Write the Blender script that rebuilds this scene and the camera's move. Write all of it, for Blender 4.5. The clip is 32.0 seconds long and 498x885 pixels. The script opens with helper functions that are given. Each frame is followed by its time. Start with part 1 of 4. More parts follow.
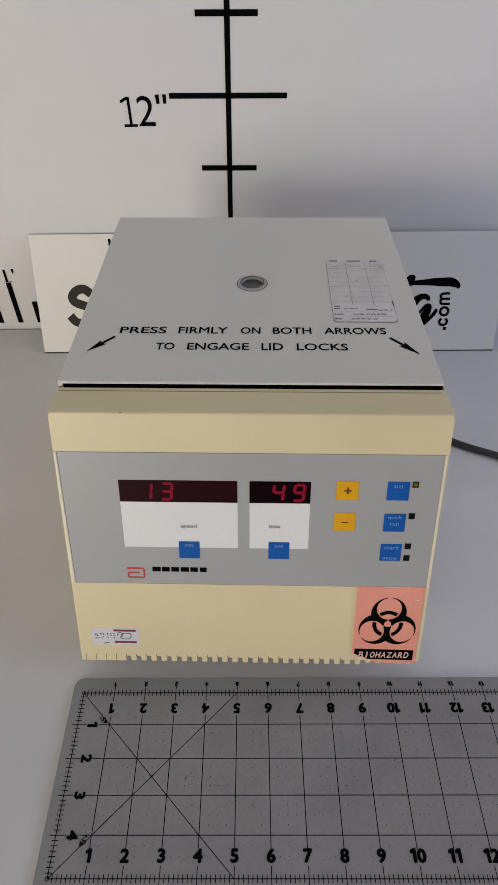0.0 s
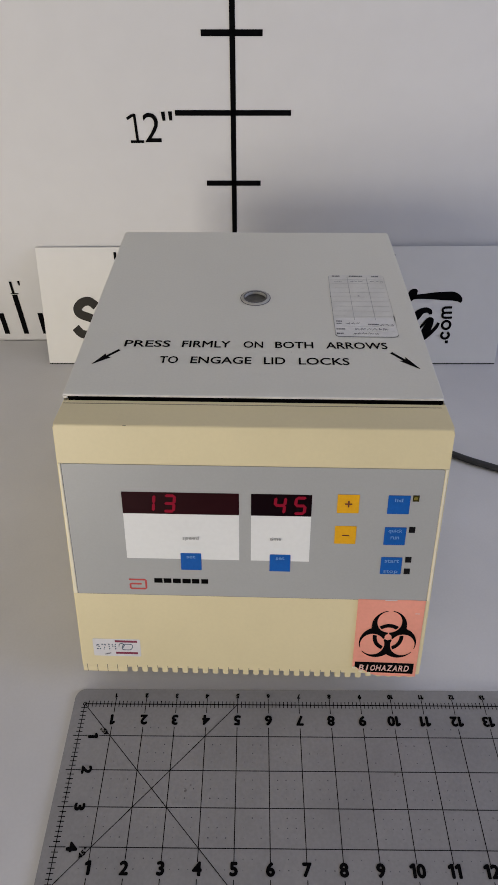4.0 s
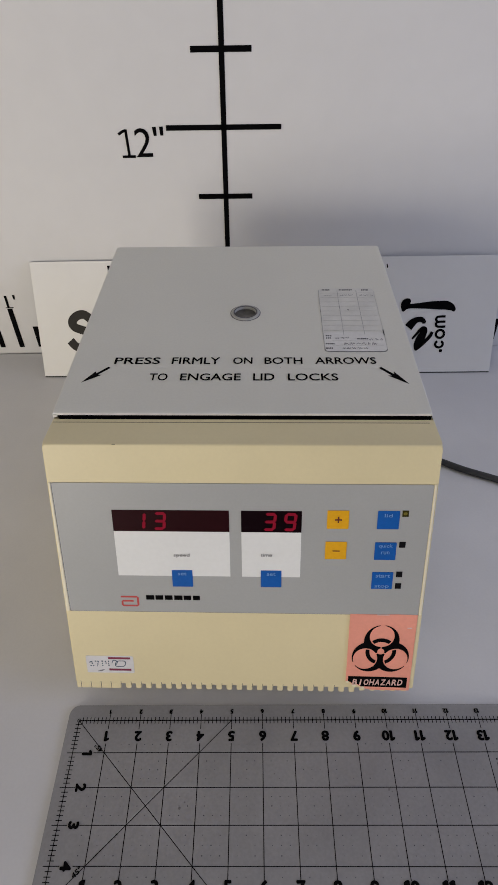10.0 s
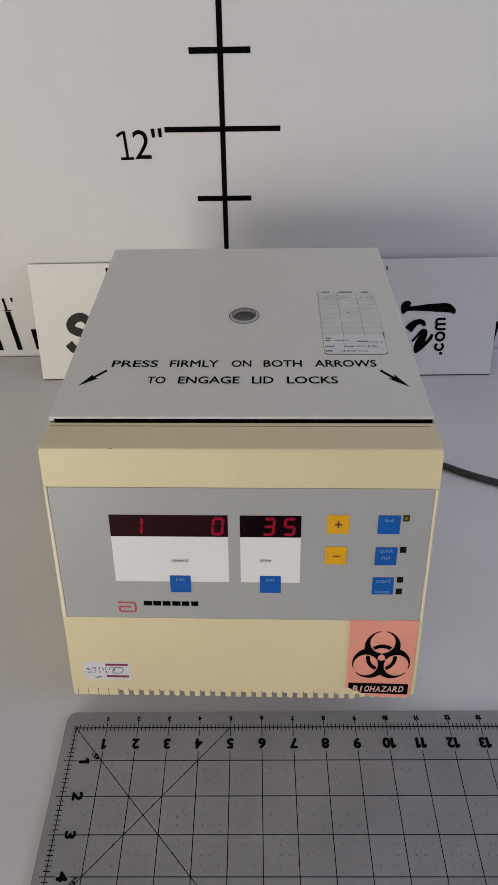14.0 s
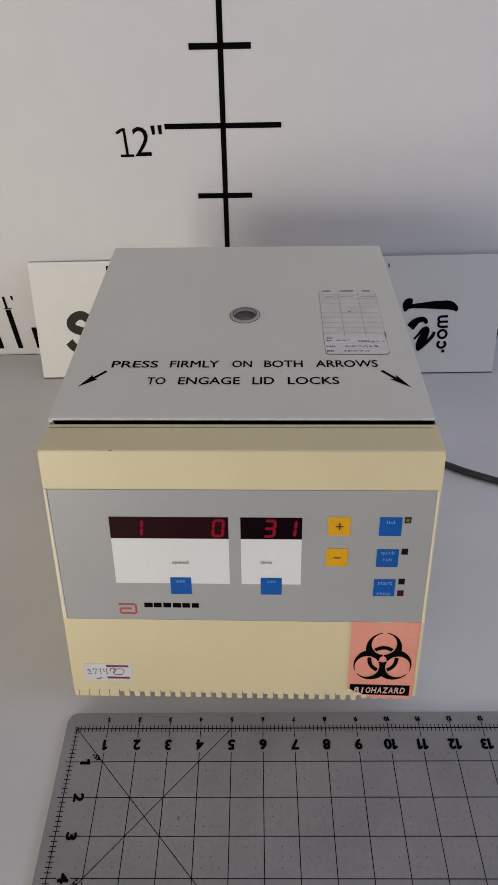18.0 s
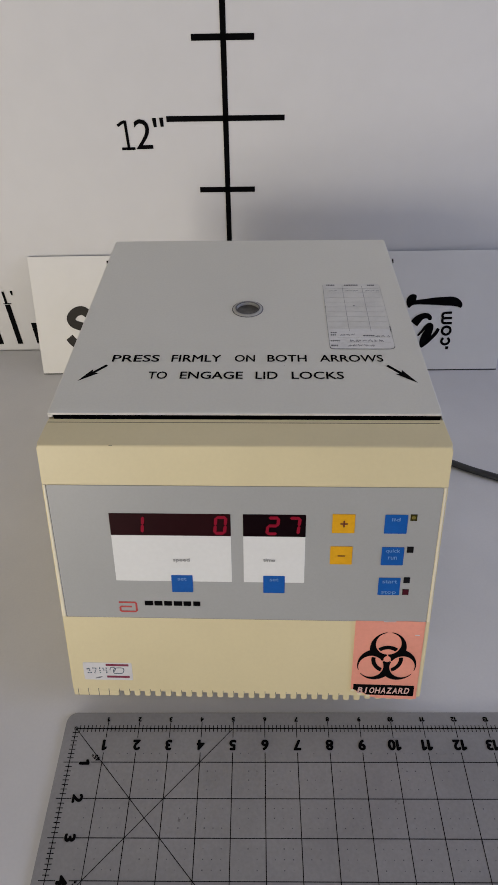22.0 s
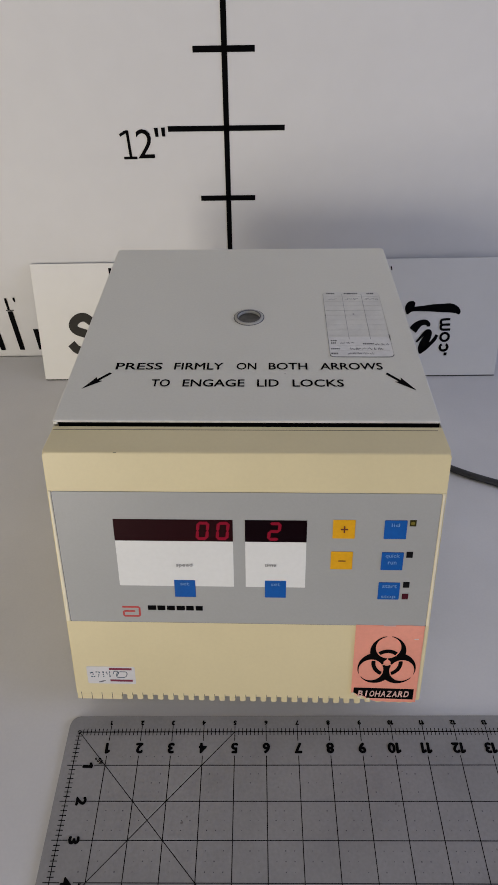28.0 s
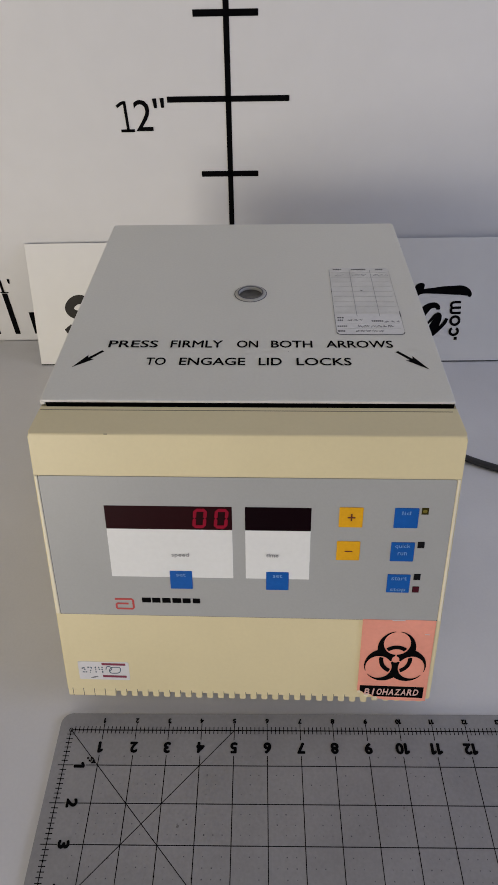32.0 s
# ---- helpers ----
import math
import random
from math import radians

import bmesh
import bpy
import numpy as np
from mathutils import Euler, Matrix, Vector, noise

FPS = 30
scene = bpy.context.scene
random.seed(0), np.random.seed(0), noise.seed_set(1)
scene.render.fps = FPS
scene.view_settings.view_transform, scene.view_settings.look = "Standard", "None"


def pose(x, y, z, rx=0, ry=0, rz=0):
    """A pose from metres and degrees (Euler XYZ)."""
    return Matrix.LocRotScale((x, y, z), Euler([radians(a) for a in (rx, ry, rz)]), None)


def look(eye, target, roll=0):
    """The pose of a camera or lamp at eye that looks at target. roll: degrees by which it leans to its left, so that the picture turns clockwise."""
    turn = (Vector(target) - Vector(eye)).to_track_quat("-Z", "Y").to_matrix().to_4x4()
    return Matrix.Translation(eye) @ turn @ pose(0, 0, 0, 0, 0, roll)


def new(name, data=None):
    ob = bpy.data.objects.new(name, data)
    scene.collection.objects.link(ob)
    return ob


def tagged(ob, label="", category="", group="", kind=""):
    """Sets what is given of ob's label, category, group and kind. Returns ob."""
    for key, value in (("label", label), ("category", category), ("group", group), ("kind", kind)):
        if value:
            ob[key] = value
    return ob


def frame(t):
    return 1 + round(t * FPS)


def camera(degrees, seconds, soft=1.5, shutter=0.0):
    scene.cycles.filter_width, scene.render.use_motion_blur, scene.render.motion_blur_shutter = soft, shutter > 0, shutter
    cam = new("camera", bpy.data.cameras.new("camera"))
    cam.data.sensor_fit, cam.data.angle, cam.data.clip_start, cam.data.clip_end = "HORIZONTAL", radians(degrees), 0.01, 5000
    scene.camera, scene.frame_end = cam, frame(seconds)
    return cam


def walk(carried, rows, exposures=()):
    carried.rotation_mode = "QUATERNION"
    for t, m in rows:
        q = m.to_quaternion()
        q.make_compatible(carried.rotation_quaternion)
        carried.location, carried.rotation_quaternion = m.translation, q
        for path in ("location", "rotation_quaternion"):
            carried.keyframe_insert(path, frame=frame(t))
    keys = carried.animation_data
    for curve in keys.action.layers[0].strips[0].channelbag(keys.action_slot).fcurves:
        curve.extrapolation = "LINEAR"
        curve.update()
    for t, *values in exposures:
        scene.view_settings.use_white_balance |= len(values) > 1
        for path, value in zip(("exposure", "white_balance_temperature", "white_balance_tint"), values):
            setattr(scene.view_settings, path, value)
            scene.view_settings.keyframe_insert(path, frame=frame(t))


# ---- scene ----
cam = camera(45.604, 32.0, soft=1.55)
PATH = [
    (0, (0.14252, -0.20406, 0.49544), (0.13068, 1.21817, -0.91065), -0.857),
    (0.5, (0.14339, -0.20861, 0.49676), (0.13702, 1.21809, -0.90485), -0.559),
    (1, (0.14274, -0.20851, 0.49763), (0.13483, 1.22174, -0.90034), -0.407),
    (1.5, (0.14389, -0.20687, 0.49846), (0.13212, 1.22749, -0.89526), -0.355),
    (2, (0.14386, -0.20615, 0.49844), (0.12936, 1.22945, -0.89398), -0.429),
    (2.5, (0.14335, -0.20449, 0.50013), (0.12782, 1.23542, -0.88782), -0.464),
    (3, (0.14276, -0.20537, 0.50068), (0.12418, 1.23436, -0.88743), -0.584),
    (3.5, (0.14377, -0.20563, 0.49972), (0.12355, 1.23733, -0.88500), -0.666),
    (5.5, (0.14138, -0.20566, 0.50199), (0.11455, 1.24204, -0.87766), -1.083),
    (6, (0.14329, -0.20330, 0.50162), (0.11738, 1.24532, -0.87708), -1.222),
    (6.5, (0.14539, -0.20376, 0.50329), (0.11553, 1.24547, -0.87469), -1.705),
    (7, (0.15051, -0.20246, 0.50578), (0.11358, 1.24600, -0.87284), -2.074),
    (7.5, (0.14766, -0.20401, 0.50606), (0.10922, 1.24584, -0.87105), -1.976),
    (8, (0.15114, -0.20208, 0.50586), (0.11094, 1.24804, -0.87093), -1.918),
    (8.5, (0.15281, -0.20075, 0.50700), (0.11380, 1.25131, -0.86778), -1.845),
    (9, (0.15258, -0.20082, 0.50744), (0.11415, 1.25222, -0.86631), -1.868),
    (9.5, (0.15156, -0.20146, 0.50754), (0.11872, 1.25215, -0.86576), -1.702),
    (10, (0.15242, -0.20058, 0.50710), (0.12391, 1.25565, -0.86351), -1.572),
    (10.5, (0.15454, -0.20084, 0.50792), (0.12872, 1.25658, -0.86149), -1.488),
    (11, (0.15348, -0.20438, 0.50909), (0.12722, 1.25519, -0.85801), -1.560),
    (11.5, (0.15222, -0.20377, 0.50784), (0.12449, 1.25750, -0.85742), -1.583),
    (12, (0.14977, -0.20424, 0.50952), (0.12275, 1.26025, -0.85230), -1.552),
    (12.5, (0.15084, -0.20277, 0.50839), (0.12152, 1.26183, -0.85325), -1.656),
    (13, (0.14992, -0.20184, 0.50751), (0.12440, 1.26341, -0.85352), -1.554),
    (13.5, (0.15178, -0.19850, 0.50629), (0.12447, 1.26560, -0.85594), -1.554),
    (14, (0.15295, -0.19629, 0.50427), (0.12569, 1.26589, -0.86002), -1.581),
    (14.5, (0.15185, -0.19583, 0.50505), (0.12215, 1.26326, -0.86249), -1.559),
    (16.5, (0.15198, -0.19106, 0.50369), (0.12373, 1.26277, -0.86947), -1.495),
    (17, (0.15350, -0.18908, 0.50261), (0.12078, 1.26495, -0.87025), -1.663),
    (17.5, (0.15448, -0.18892, 0.50441), (0.12273, 1.26317, -0.87051), -1.669),
    (18, (0.15402, -0.19148, 0.50557), (0.11972, 1.25998, -0.86996), -1.854),
    (18.5, (0.15218, -0.19242, 0.50457), (0.11690, 1.25988, -0.87006), -1.916),
    (19, (0.15221, -0.19235, 0.50170), (0.11931, 1.26053, -0.87237), -1.683),
    (19.5, (0.15050, -0.19504, 0.50211), (0.11477, 1.25736, -0.87240), -1.591),
    (20, (0.14972, -0.19520, 0.50174), (0.11510, 1.25598, -0.87408), -1.449),
    (20.5, (0.15056, -0.19575, 0.50190), (0.11451, 1.25477, -0.87458), -1.493),
    (21, (0.15096, -0.19461, 0.50195), (0.11928, 1.25644, -0.87408), -1.455),
    (21.5, (0.15175, -0.19111, 0.50145), (0.11821, 1.25835, -0.87621), -1.634),
    (22, (0.15201, -0.18736, 0.49881), (0.11682, 1.26082, -0.88016), -1.701),
    (22.5, (0.15363, -0.18713, 0.49930), (0.11803, 1.25778, -0.88308), -1.679),
    (23, (0.15246, -0.18979, 0.50136), (0.11243, 1.25411, -0.88195), -1.838),
    (23.5, (0.15048, -0.19113, 0.50314), (0.11526, 1.25369, -0.87934), -1.613),
    (24, (0.15096, -0.19050, 0.50412), (0.11210, 1.25760, -0.87482), -1.822),
    (24.5, (0.14967, -0.19198, 0.50368), (0.11457, 1.25696, -0.87449), -1.754),
    (25, (0.14924, -0.19136, 0.50268), (0.11401, 1.25971, -0.87323), -1.703),
    (25.5, (0.14980, -0.19358, 0.50317), (0.11514, 1.25968, -0.87045), -1.666),
    (27.5, (0.14926, -0.18972, 0.50419), (0.11735, 1.26642, -0.86644), -1.635),
    (28, (0.15010, -0.19076, 0.50512), (0.11883, 1.26603, -0.86485), -1.616),
    (28.5, (0.15030, -0.18909, 0.50364), (0.12171, 1.26873, -0.86528), -1.444),
    (29, (0.15324, -0.18515, 0.50243), (0.12354, 1.27083, -0.86842), -1.483),
    (29.5, (0.15234, -0.18294, 0.49759), (0.11663, 1.27074, -0.87556), -1.577),
    (30, (0.15345, -0.18183, 0.49279), (0.10978, 1.26876, -0.88340), -1.789),
    (30.5, (0.15361, -0.17507, 0.48380), (0.10377, 1.26836, -0.89969), -1.914),
    (31, (0.15427, -0.17516, 0.48076), (0.10338, 1.26414, -0.90698), -1.991),
    (31.5, (0.15334, -0.17735, 0.48221), (0.10402, 1.26121, -0.90635), -1.957),
    (32, (0.15167, -0.17581, 0.48143), (0.10732, 1.26362, -0.90640), -1.808),
]
walk(cam, [(t, look(eye, target, roll)) for t, eye, target, roll in PATH], exposures=((0, -0.40), (6, -0.395), (10, -0.435), (13, -0.44), (19, -0.445), (32, -0.455)))

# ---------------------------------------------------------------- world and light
# A plain workroom. Two unseen area lamps are added: large, low and warm behind the camera; smaller and cool at the
# side.
world = bpy.data.worlds.new("world")
world.use_nodes = True
scene.world = world
sky = world.node_tree.nodes.new("ShaderNodeTexSky")
sky.sky_type, sky.sun_disc = "NISHITA", False
sky.sun_elevation, sky.sun_rotation = radians(38), radians(150)
world.node_tree.links.new(sky.outputs[0], world.node_tree.nodes["Background"].inputs[0])
world.node_tree.nodes["Background"].inputs[1].default_value = 0.08


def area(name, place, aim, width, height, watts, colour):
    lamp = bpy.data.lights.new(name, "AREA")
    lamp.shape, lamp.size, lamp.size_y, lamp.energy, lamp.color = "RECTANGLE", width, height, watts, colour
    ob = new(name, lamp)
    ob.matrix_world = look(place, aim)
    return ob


area("unseen_warm_lamp", (-1.46, -1.95, 0.36), (-0.25, 0.45, 0.15), 1.50, 1.12, 50.8, (0.99, 0.905, 0.800))
area("unseen_cool_lamp", (2.38, -0.42, 0.92), (0.2, 0.3, 0.1), 1.08, 1.1, 28.5, (0.625, 0.690, 1.0))


# ---------------------------------------------------------------- materials
def surface(name, colour, rough=0.5, metal=0.0, grain=0.04, scale=60.0, bump=0.0, stain=0.04, stain_scale=6.0, glow=0.0, spec=0.5, coat=0.0):
    """A painted, printed or moulded surface: fine grain, broad unevenness, small relief."""
    m = bpy.data.materials.new(name)
    m.use_nodes = True
    nt = m.node_tree
    b = nt.nodes["Principled BSDF"]
    b.inputs["Roughness"].default_value, b.inputs["Metallic"].default_value = rough, metal
    b.inputs["Specular IOR Level"].default_value = spec
    b.inputs["Coat Weight"].default_value = coat
    co = nt.nodes.new("ShaderNodeTexCoord")
    fine, broad = nt.nodes.new("ShaderNodeTexNoise"), nt.nodes.new("ShaderNodeTexNoise")
    fine.inputs["Scale"].default_value, broad.inputs["Scale"].default_value = scale, stain_scale
    fine.inputs["Detail"].default_value = broad.inputs["Detail"].default_value = 5
    for n in (fine, broad):
        nt.links.new(co.outputs["Object"], n.inputs["Vector"])
    out = None
    for n, amount in ((fine, grain), (broad, stain)):
        ramp = nt.nodes.new("ShaderNodeMapRange")
        ramp.inputs["From Min"].default_value, ramp.inputs["From Max"].default_value = 0.3, 0.7
        ramp.inputs["To Min"].default_value, ramp.inputs["To Max"].default_value = 1 - amount, 1 + amount
        nt.links.new(n.outputs["Fac"], ramp.inputs["Value"])
        mul = nt.nodes.new("ShaderNodeVectorMath")
        mul.operation = "MULTIPLY"
        if out is None:
            mul.inputs[0].default_value = colour
        else:
            nt.links.new(out, mul.inputs[0])
        nt.links.new(ramp.outputs[0], mul.inputs[1])
        out = mul.outputs[0]
    nt.links.new(out, b.inputs["Base Color"])
    rr = nt.nodes.new("ShaderNodeMapRange")
    rr.inputs["To Min"].default_value, rr.inputs["To Max"].default_value = max(rough - 0.08, 0.02), min(rough + 0.08, 1)
    nt.links.new(broad.outputs["Fac"], rr.inputs["Value"])
    nt.links.new(rr.outputs[0], b.inputs["Roughness"])
    if bump:
        bn = nt.nodes.new("ShaderNodeBump")
        bn.inputs["Strength"].default_value, bn.inputs["Distance"].default_value = bump, 0.001
        nt.links.new(fine.outputs["Fac"], bn.inputs["Height"])
        nt.links.new(bn.outputs[0], b.inputs["Normal"])
    if glow:
        b.inputs["Emission Color"].default_value = (*colour, 1)
        b.inputs["Emission Strength"].default_value = glow
    return m


M_WALL = surface("white backdrop board", (0.69, 0.685, 0.675), 0.6, grain=0.012, scale=35, stain=0.02, stain_scale=2.5, bump=0.04)
M_TABLE = surface("white laminate tabletop", (0.66, 0.655, 0.65), 0.45, grain=0.015, scale=420, stain=0.06, stain_scale=8, bump=0.015)
M_ROOM = surface("painted room wall", (0.54, 0.53, 0.515), 0.8, grain=0.03, scale=20, stain=0.04)
M_FLOOR = surface("grey vinyl floor", (0.32, 0.31, 0.30), 0.5, grain=0.08, scale=40, stain=0.08, stain_scale=2)
M_INK = surface("black ink", (0.003, 0.003, 0.0033), 0.8, spec=0.03, grain=0.15, scale=300, stain=0.1)
M_INKSHADE = surface("worn grey ink and painted shade", (0.13, 0.13, 0.14), 0.7, spec=0.15, grain=0.2, scale=600, stain=0.2, stain_scale=40)
M_PRINT = surface("dark printed line", (0.004, 0.004, 0.0045), 0.8, spec=0.03, grain=0.2, scale=500, stain=0.15, stain_scale=30)
M_PRINTSOFT = surface("soft printed line", (0.020, 0.020, 0.021), 0.8, spec=0.04, grain=0.2, scale=500, stain=0.2, stain_scale=20)
M_BOARD = surface("white coated sign board", (0.74, 0.73, 0.69), 0.42, grain=0.01, scale=60, stain=0.02, stain_scale=5)
M_SIGNINK_SHADE = surface("worn sign ink and painted gap shadow", (0.030, 0.027, 0.022), 0.6, spec=0.2, grain=0.1, scale=200, stain=0.1, stain_scale=30)
M_MAT = surface("grey cutting mat", (0.276, 0.270, 0.268), 0.6, grain=0.055, scale=420, stain=0.09, stain_scale=16, bump=0.06)
M_SCUFF = surface("dull scuff in the mat", (0.20, 0.19, 0.185), 0.7, grain=0.1, scale=900, stain=0.1, stain_scale=200)
M_CREAM = surface("cream enamelled housing", (0.740, 0.650, 0.395), 0.42, grain=0.012, scale=380, stain=0.035, stain_scale=9, bump=0.025)
M_RIM = surface("pale cream for rim highlight and torn paper", (0.82, 0.755, 0.56), 0.35, grain=0.02, scale=380, stain=0.04, stain_scale=20)
M_LID = surface("light grey painted lid", (0.70, 0.694, 0.622), 0.45, grain=0.018, scale=520, stain=0.03, stain_scale=7, bump=0.035)
M_LIDEDGE = surface("lid edge paled as a highlight", (0.78, 0.77, 0.72), 0.35, grain=0.06, scale=200, stain=0.1, stain_scale=30)
M_GAPBLACK = surface("near-black of lid gap shade and glass chip", (0.003, 0.0028, 0.0028), 0.85, spec=0.03, grain=0.1, scale=200)
M_PANEL = surface("grey membrane panel", (0.392, 0.400, 0.390), 0.38, grain=0.02, scale=700, stain=0.025, stain_scale=10, bump=0.03)
M_WHITE = surface("white printed field", (0.80, 0.812, 0.79), 0.35, grain=0.015, scale=300, stain=0.02)
M_BLUE = surface("blue membrane key", (0.006, 0.10, 0.40), 0.45, spec=0.2, grain=0.05, scale=500, stain=0.05, stain_scale=40)
M_YELLOW = surface("yellow membrane key", (0.76, 0.39, 0.012), 0.45, spec=0.2, grain=0.04, scale=500, stain=0.05, stain_scale=40)
M_PALE = surface("pale blue key lettering", (0.16, 0.32, 0.62), 0.5, grain=0.1, scale=700)
M_BLACKRED = surface("blackish red display filter", (0.005, 0.0006, 0.002), 0.4, spec=0.06, grain=0.05, scale=200, stain=0.05)
# Same filter as above; the speed digits' stray glow is mixed into its colour.
M_FILTERGLOW = surface("display filter reddened by painted digit glow", (0.020, 0.0018, 0.0036), 0.4, spec=0.08, grain=0.05, scale=200, stain=0.05)
M_LED = surface("lit red display segment", (0.16, 0.003, 0.014), 0.6, glow=0.62, spec=0.1, grain=0.1, scale=500, stain=0.1, stain_scale=60)
M_LAMPDARK = surface("unlit indicator lens", (0.006, 0.006, 0.007), 0.5, spec=0.1)
M_LAMPOLIVE = surface("olive indicator lens", (0.040, 0.034, 0.006), 0.5, spec=0.1)
M_LAMPYEL = surface("dim yellow indicator", (0.16, 0.13, 0.010), 0.5, glow=0.06, grain=0.2, scale=600)
M_LAMPRED = surface("dim red indicator", (0.05, 0.006, 0.012), 0.5, glow=0.3, spec=0.1)
M_RED = surface("red printed emblem", (0.50, 0.05, 0.045), 0.5, grain=0.06, scale=400)
M_PINK = surface("faded orange warning label", (0.86, 0.35, 0.255), 0.32, grain=0.03, scale=400, stain=0.05, stain_scale=30)
M_PAPER = surface("white paper sticker", (0.66, 0.655, 0.665), 0.5, grain=0.03, scale=300, stain=0.06, stain_scale=60)
M_LABEL = surface("off-white glossy label", (0.73, 0.725, 0.70), 0.38, grain=0.04, scale=260, stain=0.05, stain_scale=40)
M_SCRIPT = surface("grey handwriting", (0.20, 0.20, 0.215), 0.7, spec=0.15, grain=0.3, scale=900, stain=0.2, stain_scale=80)
M_FAINT = surface("faint grey print", (0.36, 0.36, 0.36), 0.7, grain=0.2, scale=700, stain=0.2, stain_scale=60)
M_RULE = surface("pale grey ruling", (0.55, 0.545, 0.515), 0.6, grain=0.15, scale=700, stain=0.15, stain_scale=60)
M_PALEPINK = surface("pale pink lettering", (0.70, 0.46, 0.41), 0.5, grain=0.05, scale=400)
M_TAPE = surface("yellowed clear tape over paper", (0.665, 0.66, 0.615), 0.40, grain=0.03, scale=260, stain=0.07, stain_scale=50)
M_BROWN = surface("dark brown key print", (0.12, 0.018, 0.006), 0.6, grain=0.1, scale=500)
M_MAROON = surface("maroon stripe", (0.20, 0.015, 0.05), 0.5, grain=0.1, scale=500)
M_PEN = surface("blue pen ink", (0.05, 0.085, 0.13), 0.6, grain=0.3, scale=900)
M_BUSH = surface("pale grey bushing", (0.38, 0.375, 0.345), 0.5, grain=0.06, scale=300)
M_WELL = surface("dark sight glass", (0.085, 0.083, 0.072), 0.35, grain=0.25, scale=180, stain=0.3, stain_scale=90)
M_RUBBER = surface("black rubber", (0.022, 0.022, 0.024), 0.6, grain=0.1, scale=150, bump=0.05)
M_CABLE = surface("dark grey cable sheath", (0.028, 0.028, 0.031), 0.55, grain=0.1, scale=200)
M_SEAM = surface("dusty olive seam", (0.22, 0.195, 0.125), 0.7, grain=0.1, scale=300)
M_LEG = surface("grey table leg", (0.3, 0.3, 0.3), 0.5)


# ---------------------------------------------------------------- mesh helpers
def part(name, bm, material, parent=None, label="", m=None):
    me = bpy.data.meshes.new(name)
    bm.to_mesh(me)
    bm.free()
    me.materials.append(material)
    ob = new(name, me)
    if parent is not None:
        ob.parent = parent
    if m is not None:
        ob.matrix_basis = m
    if label:
        tagged(ob, label)
    return ob


def box(bm, x0, x1, y0, y1, z0, z1, bevel=0.0, seg=2):
    vs = [bm.verts.new((x, y, z)) for x in (x0, x1) for y in (y0, y1) for z in (z0, z1)]
    fs = [bm.faces.new([vs[i] for i in q]) for q in ((0, 1, 3, 2), (4, 6, 7, 5), (0, 4, 5, 1), (2, 3, 7, 6), (0, 2, 6, 4), (1, 5, 7, 3))]
    if bevel:
        es = list({e for f in fs for e in f.edges})
        bmesh.ops.bevel(bm, geom=es, offset=bevel, segments=seg, affect="EDGES", profile=0.5)
    return bm


def boxes(*specs, bevel=0.0):
    bm = bmesh.new()
    for s in specs:
        box(bm, *s, bevel=bevel)
    return bm


def slab(outline, z0, z1, bevel=0.0):
    """A flat plate with the given outline, from z0 to z1."""
    bm = bmesh.new()
    lo = [bm.verts.new((x, y, z0)) for x, y in outline]
    hi = [bm.verts.new((x, y, z1)) for x, y in outline]
    bm.faces.new(lo[::-1])
    top = bm.faces.new(hi)
    n = len(outline)
    for i in range(n):
        bm.faces.new((lo[i], lo[(i + 1) % n], hi[(i + 1) % n], hi[i]))
    if bevel:
        bmesh.ops.bevel(bm, geom=list(top.edges), offset=bevel, segments=3, affect="EDGES", profile=0.5)
    return bm


def rounded(x0, x1, y0, y1, r, n=6):
    """The outline of a rectangle with round corners."""
    pts = []
    for cx, cy, a in ((x1 - r, y1 - r, 0), (x0 + r, y1 - r, 90), (x0 + r, y0 + r, 180), (x1 - r, y0 + r, 270)):
        for k in range(n + 1):
            w = radians(a + 90 * k / n)
            pts.append((cx + r * math.cos(w), cy + r * math.sin(w)))
    return pts


def ribbon(points, widths, z0=0.0, z1=0.0004, bm=None):
    """A painted stroke along points with the given widths."""
    bm = bm or bmesh.new()
    if not isinstance(widths, (list, tuple)):
        widths = [widths] * len(points)
    rows = []
    for i, (x, y) in enumerate(points):
        a, b = points[max(i - 1, 0)], points[min(i + 1, len(points) - 1)]
        d = Vector((b[0] - a[0], b[1] - a[1])).normalized()
        w = widths[i] / 2
        rows.append([bm.verts.new((x - d.y * w * s, y + d.x * w * s, z)) for s in (1, -1) for z in (z0, z1)])
    for p, q in zip(rows, rows[1:]):
        bm.faces.new((p[1], p[3], q[3], q[1]))
        bm.faces.new((p[0], p[1], q[1], q[0]))
        bm.faces.new((p[3], p[2], q[2], q[3]))
    for p in (rows[0], rows[-1]):
        bm.faces.new((p[0], p[2], p[3], p[1]))
    return bm


def smooth(points, n=6):
    """A curve through points (Catmull-Rom)."""
    out = []
    for i in range(len(points) - 1):
        p = [Vector(points[min(max(i + k, 0), len(points) - 1)]) for k in (-1, 0, 1, 2)]
        for k in range(n):
            t = k / n
            v = 0.5 * (2 * p[1] + (p[2] - p[0]) * t + (2 * p[0] - 5 * p[1] + 4 * p[2] - p[3]) * t * t + (3 * p[1] - p[0] - 3 * p[2] + p[3]) * t ** 3)
            out.append(tuple(v))
    out.append(tuple(points[-1]))
    return out


def arc(cx, cy, r, a0, a1, n=16, ry=None):
    return [(cx + r * math.cos(radians(a0 + (a1 - a0) * k / n)), cy + (ry or r) * math.sin(radians(a0 + (a1 - a0) * k / n))) for k in range(n + 1)]


